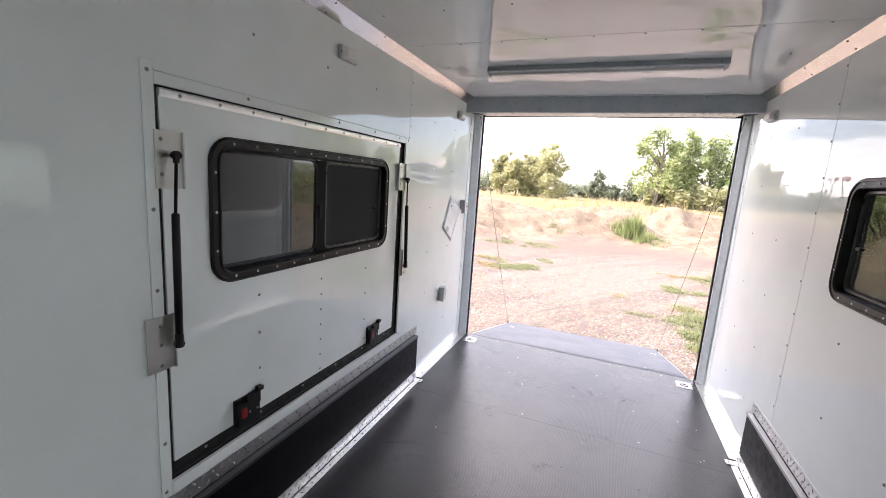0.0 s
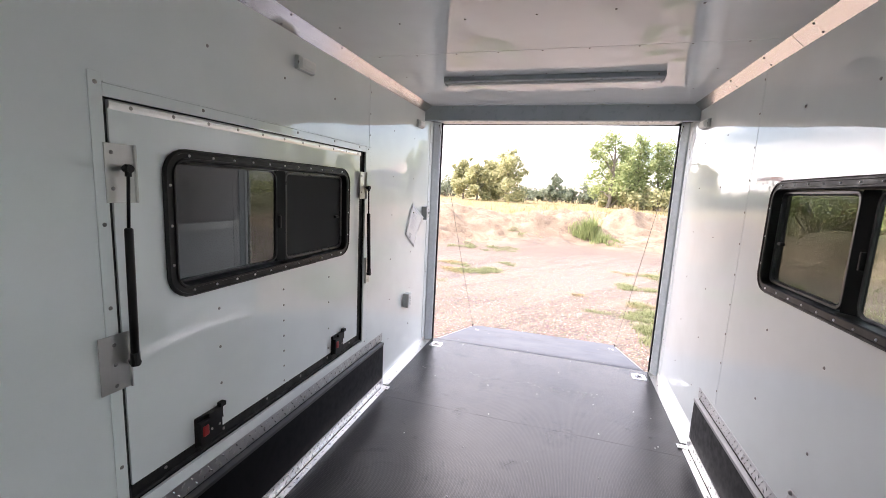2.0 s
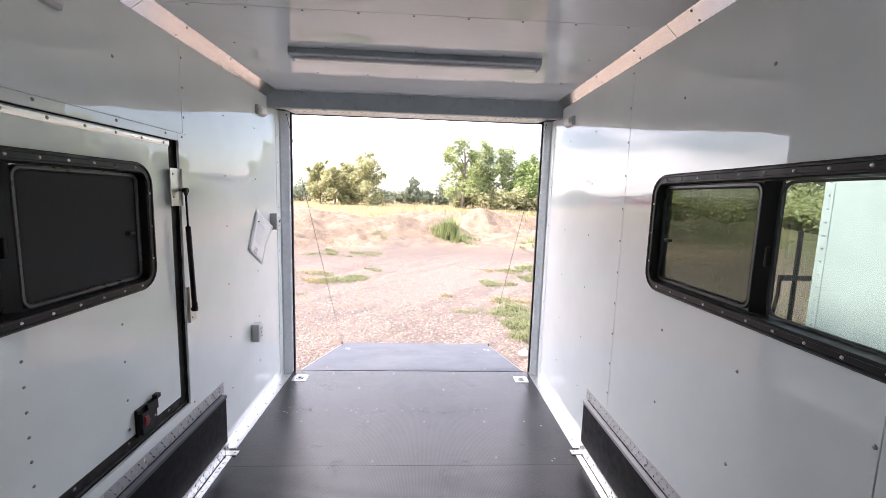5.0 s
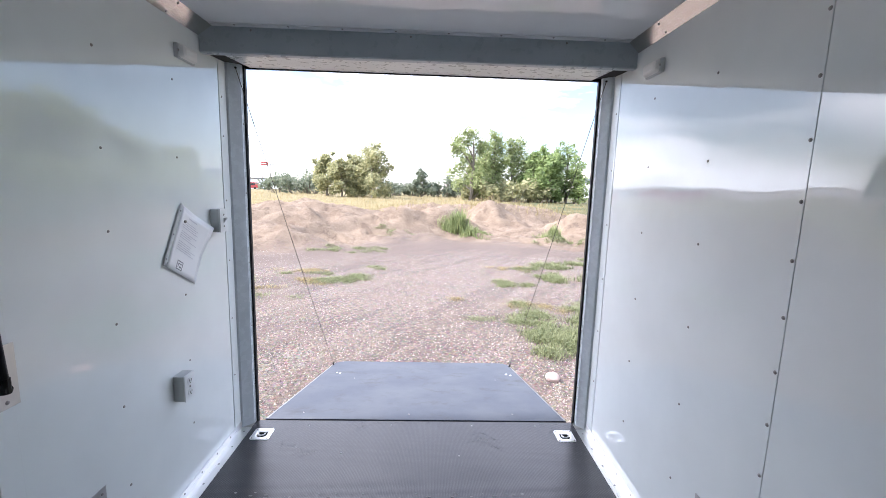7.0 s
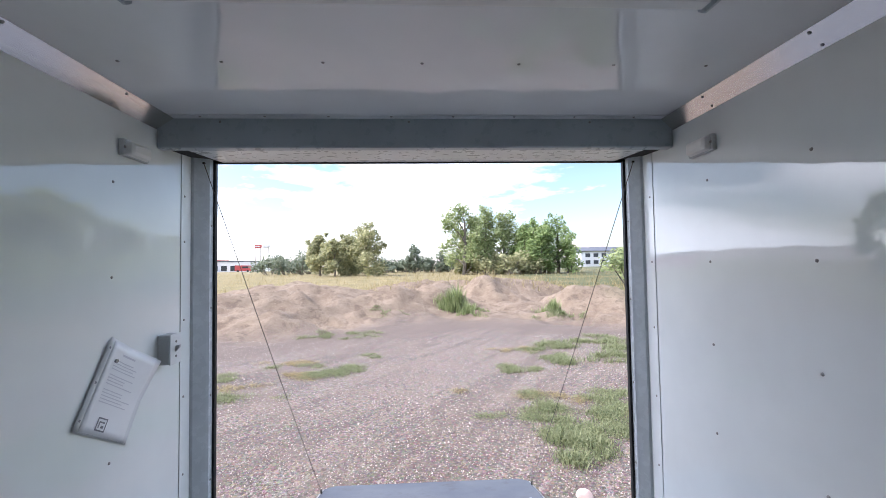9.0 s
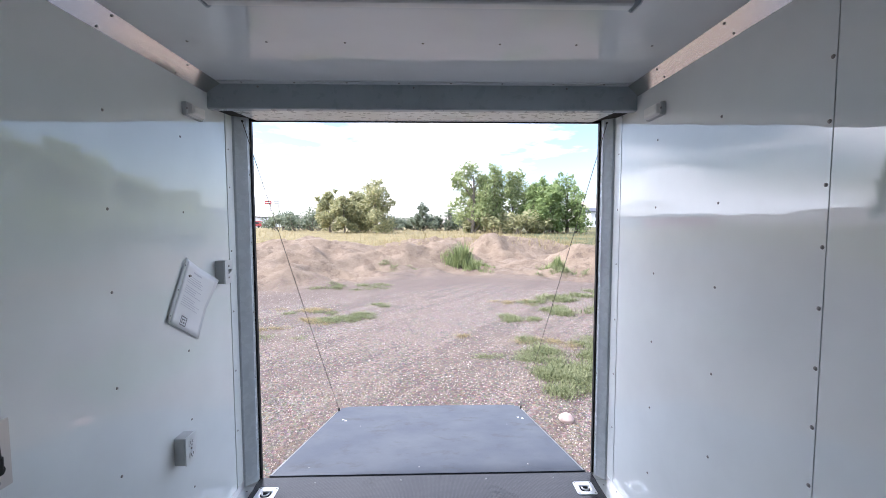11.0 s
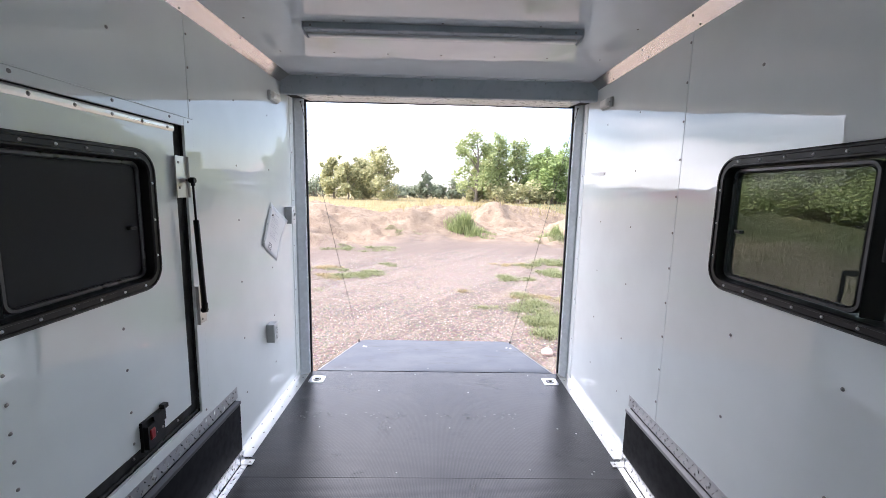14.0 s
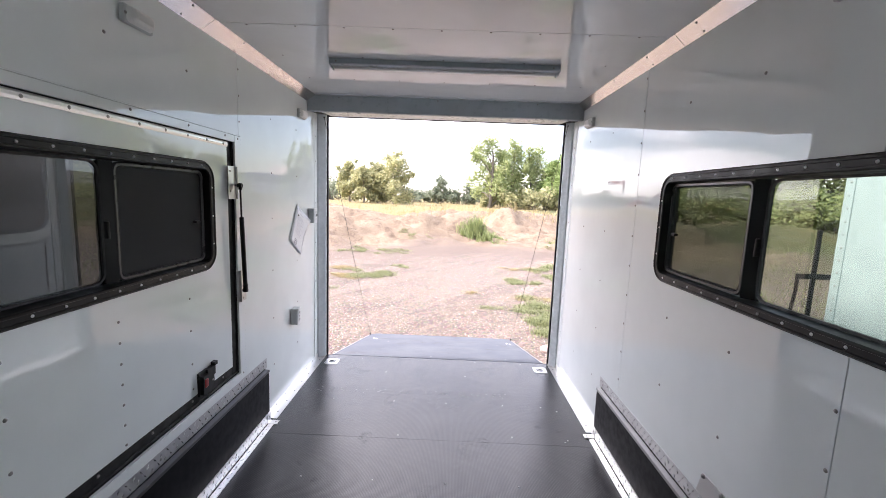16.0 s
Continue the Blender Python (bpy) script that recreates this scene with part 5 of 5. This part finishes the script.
def building_store():
    t = thing("store_building", "low white and red roadside building far across the field", "building", at=(-72, 150, GZ))
    part("white_wing", box(-76, -62, 150, 162, GZ - 0.3, 3.6), M_WHITEWALL, t)
    part("red_wing", box(-100, -76.01, 148, 165, GZ - 0.3, 4.4), M_REDWALL, t, "red clad wing")
    part("roof_edge", box(-76.2, -61.8, 149.8, 162.2, 3.61, 3.95), M_ROOF, t)
    part("white_band", box(-100.2, -75.9, 147.8, 147.99, 3.4, 4.5), M_WHITEWALL, t)
    for k in range(4):
        part("window", box(-75 + 3.2 * k, -73 + 3.2 * k, 149.9, 150.2, 0.4, 2.2), M_WIN, t)
    return t


def road_sign(x, label, mat):
    t = thing("road_sign", label, "sign", "roadside signs", at=(x, 142, GZ))
    for dx in (-0.8, 0.8):
        part("pole", tube([(x + dx, 142, GZ - 0.2), (x + dx, 142, 8.0)], 0.11, segs=8), M_BARK, t)
    part("board", box(x - 1.15, x + 1.15, 141.8, 142.2, 8.0, 9.1, 0.05), mat, t)
    part("band", box(x - 0.8, x + 0.8, 141.7, 141.79, 8.35, 8.7), M_WHITEWALL, t)
    return t


def parked_van(x, y, mat, label, s=1.0):
    t = thing("parked_van", label, "van", "far vehicles", at=(x, y, ground_z(x, y)))
    z = ground_z(x, y)
    part("body", prism([(x - 2.6, z + 0.4), (x + 2.6, z + 0.4), (x + 2.6, z + 1.2), (x + 1.8, z + 2.2), (x - 2.6, z + 2.3)], 1, y, y + 2), mat, t)
    for dx in (-1.6, 1.6):
        part("wheel", prism([(x + dx + 0.38 * math.cos(k * 0.785), z + 0.38 + 0.38 * math.sin(k * 0.785)) for k in range(8)], 1, y - 0.06, y + 0.2), M_RUBBER, t)
    part("window", box(x - 0.2, x + 1.7, y - 0.05, y - 0.01, z + 1.3, z + 1.9), M_WIN, t)
    return t


def neighbour_trailer():
    """White enclosed trailer parked alongside; only its rear corner shows through the window."""
    t = thing("white_cargo_trailer", "white riveted cargo trailer parked alongside", "trailer", at=(3.1, 0.5, GZ))
    x0, x1, y0, y1, z0, z1 = 2.41, 4.5, -2.4, 2.87, 0.0, 2.25
    part("body", box(x0, x1, y0, y1, z0, z1, 0.02), M_SHELL_SHADE, t, "white aluminium skin")
    part("corner_strip", box(x0 - 0.006, x0 - 0.001, y1 - 0.07, y1 - 0.01, z0, z1), M_SHELL_SHADE, t)
    for k in range(26):
        screw(t, x0 - 0.006, y1 - 0.045, z0 + 0.08 + 0.082 * k, "-x", RIVET, "rivet")
    for yy in (0.2, 1.3):
        part("wheel", prism([(yy + 0.34 * math.cos(k * 0.524), GZ + 0.34 + 0.34 * math.sin(k * 0.524)) for k in range(12)], 0, x0 + 0.05, x0 + 0.28), M_RUBBER, t)
    part("frame_rail", box(x0 + 0.2, x1 - 0.2, y0, y1 - 0.05, -0.14, -0.001), M_GAP, t)
    bar = part("bar_lock", box(2.305, 2.328, 2.878, 2.898, 0.74, 1.33, 0.004), M_BLACK, t, "black bar lock on the rear")
    part("arm", box(2.19, 2.47, 2.8725, 2.8775, 1.010, 1.045), M_BLACK, bar)
    part("handle", tube([(2.215, 2.889, 1.03), (2.215, 2.889, 0.92), (2.200, 2.889, 0.80), (2.192, 2.889, 0.735)], 0.011, segs=8), M_BLACK, bar)
    part("leg", box(2.55, 2.65, y1 - 0.3, y1 - 0.2, GZ - 0.02, -0.005), M_GAP, t)
    return t


def close_trailer():
    """White camper parked close by the hatch; its dark window's corner shows through the tinted pane."""
    t = thing("white_camper", "white camper with dark rounded window parked close alongside", "camper", at=(-3.0, 0, GZ))
    x1, y0, y1 = -1.93, -4.3, 2.17
    part("body", box(x1 - 2.1, x1, y0, y1, -0.1, 2.4, 0.04), M_SHELL, t, "white side wall in shade")
    part("window_pane", prism(round_rect(0.2, 2.075, 1.215, 1.95, 0.10), 0, x1 + 0.002, x1 + 0.006), M_WIN, t, "dark window")
    part("window_rim", ring(0.17, 2.105, 1.185, 1.98, 0.12, [(0.0, x1 + 0.001), (0.0, x1 + 0.014), (0.045, x1 + 0.022), (0.050, x1 + 0.0075)]), M_ALU, t, "pale rounded rim")
    part("seam", box(x1 + 0.0005, x1 + 0.003, 2.048, 2.053, -0.08, 1.18), M_GAP, t, "dark panel seam")
    # added grey strip gives the rounded corner its darker shading
    part("corner_shade", box(x1 - 0.02, x1 + 0.006, 2.12, 2.178, -0.10, 2.38, 0.004), M_BRKT, t, "grey strip as shading of the rounded corner")
    for yy in (-1.0, 0.2):
        part("wheel", prism([(yy + 0.34 * math.cos(k * 0.524), GZ + 0.34 + 0.34 * math.sin(k * 0.524)) for k in range(12)], 0, x1 - 0.30, x1 - 0.06), M_RUBBER, t)
    part("frame_rail", box(x1 - 1.9, x1 - 0.2, y0 + 0.1, y1 - 0.1, -0.24, -0.101), M_GAP, t)
    part("leg", box(x1 - 0.3, x1 - 0.2, y1 - 0.4, y1 - 0.3, GZ - 0.02, -0.245), M_GAP, t)
    return t


RIVET = dome_mesh(0.008, 0.004)

wall_right()
wall_left()
wall_front()
ceiling()
floor()
scuffs()
for side in ("left", "right"):
    cove(side)
    post(side)
    floor_angle(side)
    kick_panel(side)
header()
slider_window("window_1", WIN_R, XR, 1, M_GLASS_R, "black-framed sliding window with tinted glass in the wall", (1.559, 1.594))
slider_window("window_2", WIN_L, XL - 0.012, -1, M_GLASS_L, "black-framed sliding window with dark glass in the hatch", (1.572, 1.600))
hatch_frame()
hatch()
gas_strut(True)
gas_strut(False)
for s, y, z in ((-1, 1.70, 2.018), (-1, 3.275, 2.008), (1, 3.225, 2.008), (1, 1.30, 2.018)):
    dome_light(s, y, z)
strip_light()
switch_box()
outlet_box()
paper_sheet()
tie_ring(-1.045)
tie_ring(0.752)
access_plate()
ramp_door()
cable(-1)
cable(1)
ground()
hills()
stone()
pebbles()
field()
G = "low green and yellowing weeds growing in the gravel"
for k, (x, y, rx, ry, n, h) in enumerate([(1.70, 6.5, 0.35, 0.45, 1900, 0.20), (2.15, 7.2, 0.6, 0.7, 2600, 0.17), (1.55, 7.6, 0.35, 0.35, 700, 0.12), (2.2, 8.25, 0.8, 0.25, 1000, 0.12), (2.95, 7.8, 0.5, 0.6, 1300, 0.16),
                                          (1.9, 10.1, 0.45, 0.35, 900, 0.15), (2.6, 11.3, 0.5, 0.6, 1000, 0.15), (3.7, 11.4, 1.0, 1.2, 3200, 0.22), (5.0, 12.4, 0.9, 1.0, 1800, 0.22),
                                          (-3.0, 8.5, 0.55, 0.2, 700, 0.11), (-3.9, 9.8, 0.4, 0.3, 600, 0.12), (-3.1, 10.5, 0.4, 0.2, 450, 0.10), (-2.35, 10.2, 0.55, 0.5, 1000, 0.12), (-1.7, 10.4, 0.25, 0.3, 400, 0.11), (-1.05, 11.4, 0.5, 0.2, 520, 0.10),
                                          (-2.4, 14.4, 1.2, 0.5, 700, 0.14), (-1.6, 18.0, 0.8, 0.5, 500, 0.2), (5.0, 17.5, 1.0, 0.7, 800, 0.28), (6.5, 30, 3, 2, 900, 0.4), (-9, 15.2, 2, 0.5, 500, 0.15), (0.75, 7.5, 0.2, 0.06, 120, 0.06), (-2.75, 10.4, 0.45, 0.25, 800, 0.12), (-3.5, 8.6, 0.5, 0.2, 700, 0.12), (-2.1, 9.9, 0.4, 0.2, 600, 0.11), (-3.0, 14.0, 0.9, 0.3, 500, 0.14)]):
    weeds(x, y, rx, ry, n, h, 40 + k, M_GRASS, G)
for k, (x, y, rx, ry, n) in enumerate([(1.5, 8.4, 0.5, 0.2, 360), (2.0, 11.6, 0.5, 0.4, 400), (-3.2, 11.0, 0.6, 0.25, 300), (-2.6, 10.0, 0.5, 0.4, 300), (0.3, 8.65, 0.2, 0.06, 90), (-3.4, 9.2, 0.5, 0.3, 240), (2.4, 7.6, 0.6, 0.5, 400)]):
    weeds(x, y, rx, ry, n, 0.10, 70 + k, M_DRY, "small tufts of dry yellow grass on the gravel")
tall_weeds(1.2, 19.4, 1.15, 1.1, "tall green weed bush at the foot of the dirt mounds", 5, 1500)
tall_weeds(1.75, 18.6, 0.55, 0.9, "low yellowish weeds beside the tall bush", 6, 900)
tall_weeds(5.2, 18.4, 0.60, 1.2, "greyish green weeds on the mound side", 8, 1200)


def at_dir(slope, dist):
    """The place at that distance ahead, for a sideways slope (x over y)."""
    return slope * dist - 0.15, dist + 1.77


T1, T2, T3 = "broad cottonwood tree with loose light green crown", "olive green tree with thin dry crown", "bright green dense young tree"
for k, (slope, dist, h, w, mat, lab) in enumerate([(-0.250, 66, 6.6, 5.0, M_LEAF2, T2), (-0.215, 62, 5.6, 5.0, M_LEAF2, T2), (-0.180, 66, 6.2, 5.0, M_LEAF2, T2), (-0.140, 61, 8.2, 6.0, M_LEAF2, T2), (-0.165, 68, 6.0, 5, M_LEAF2, T2),
                                                   (0.098, 60, 10.6, 7.0, M_LEAF1, T1), (0.150, 63, 9.8, 7.5, M_LEAF1, T1), (0.125, 66, 7.0, 6, M_LEAF2, T2), (0.205, 64, 9.6, 7.5, M_LEAF1, T1), (0.250, 62, 7.8, 6.0, M_LEAF3, T3), (0.290, 58, 6.6, 6.5, M_LEAF3, T3)]):
    x, y = at_dir(slope, dist)
    tree(x, y, h, w, mat, lab, 100 + k, 5200, 0.19)
for k, (slope, dist, h, w) in enumerate([(0.275, 59, 8.8, 2.6), (0.312, 60, 8.6, 2.6), (0.300, 61, 7.6, 2.4), (0.335, 60, 9.2, 3.2), (0.358, 58, 7.2, 3.4), (0.368, 57, 4.6, 3.6)]):
    x, y = at_dir(slope, dist)
    tree(x, y, h, w, M_LEAF3, "slender bright green poplar", 130 + k, 1500, 0.18, True)
for k, (slope, dist, h, w) in enumerate([(0.80, 40, 9.5, 8), (0.95, 42, 11.0, 9), (1.12, 44, 12.5, 10), (1.32, 44, 13.0, 10), (0.66, 48, 6.5, 7), (0.56, 52, 5.5, 6)]):
    x, y = at_dir(slope, dist)
    tree(x, y, h, w, M_LEAF1, T1, 150 + k, 4200, 0.26)
for k, (slope, dist, h, w) in enumerate([(-1.20, 42, 9.5, 8), (-1.36, 44, 9.0, 8), (-1.55, 40, 8.0, 8)]):
    x, y = at_dir(slope, dist)
    tree(x, y, h, w, M_LEAF1, T1, 170 + k, 2200, 0.28)
rnd = random.Random(77)
S = "hazy green shrubs along the far edge of the field"
for k in range(34):
    slope = -0.10 + 0.19 * k / 15 if k < 15 else (-0.37 + 0.11 * (k - 15) / 8 if k < 23 else 0.10 + 0.19 * (k - 23) / 10)
    x, y = at_dir(slope + rnd.uniform(-.006, .006), rnd.uniform(78, 92) if k < 23 else rnd.uniform(56, 62))
    shrub(x, y, rnd.uniform(2.6, 4.6) if k < 23 else rnd.uniform(2.2, 3.4), rnd.uniform(3, 5), M_LEAF4 if k < 23 else M_LEAF2, S, 200 + k, 420, 0.26)
x, y = at_dir(-0.022, 80)
tree(x, y, 5.6, 4.0, M_LEAF4, "dark green rounded conifer-like tree", 301, 1400, 0.22)
for k in range(26):
    slope = 0.52 + 0.87 * k / 25
    x, y = at_dir(slope, rnd.uniform(34, 46) / (1 + 0.3 * slope))
    shrub(x, y, rnd.uniform(2.6, 4.4), rnd.uniform(4, 6), M_LEAF1, "dense green shrubs beyond the rough grass", 320 + k, 1300, 0.17)
building_white()
building_store()
road_sign(-55.8, "tall red and white roadside sign on two poles", M_REDWALL)
road_sign(-53.1, "tall pale roadside sign on two poles", M_PLASTIC)
parked_van(-44.5, 120, M_SHELL, "white van parked far across the field")
parked_van(-39.0, 125, M_SHELL, "white van parked far across the field")
parked_van(-60.0, 140, M_REDWALL, "red van parked by the far building")
neighbour_trailer()
close_trailer()
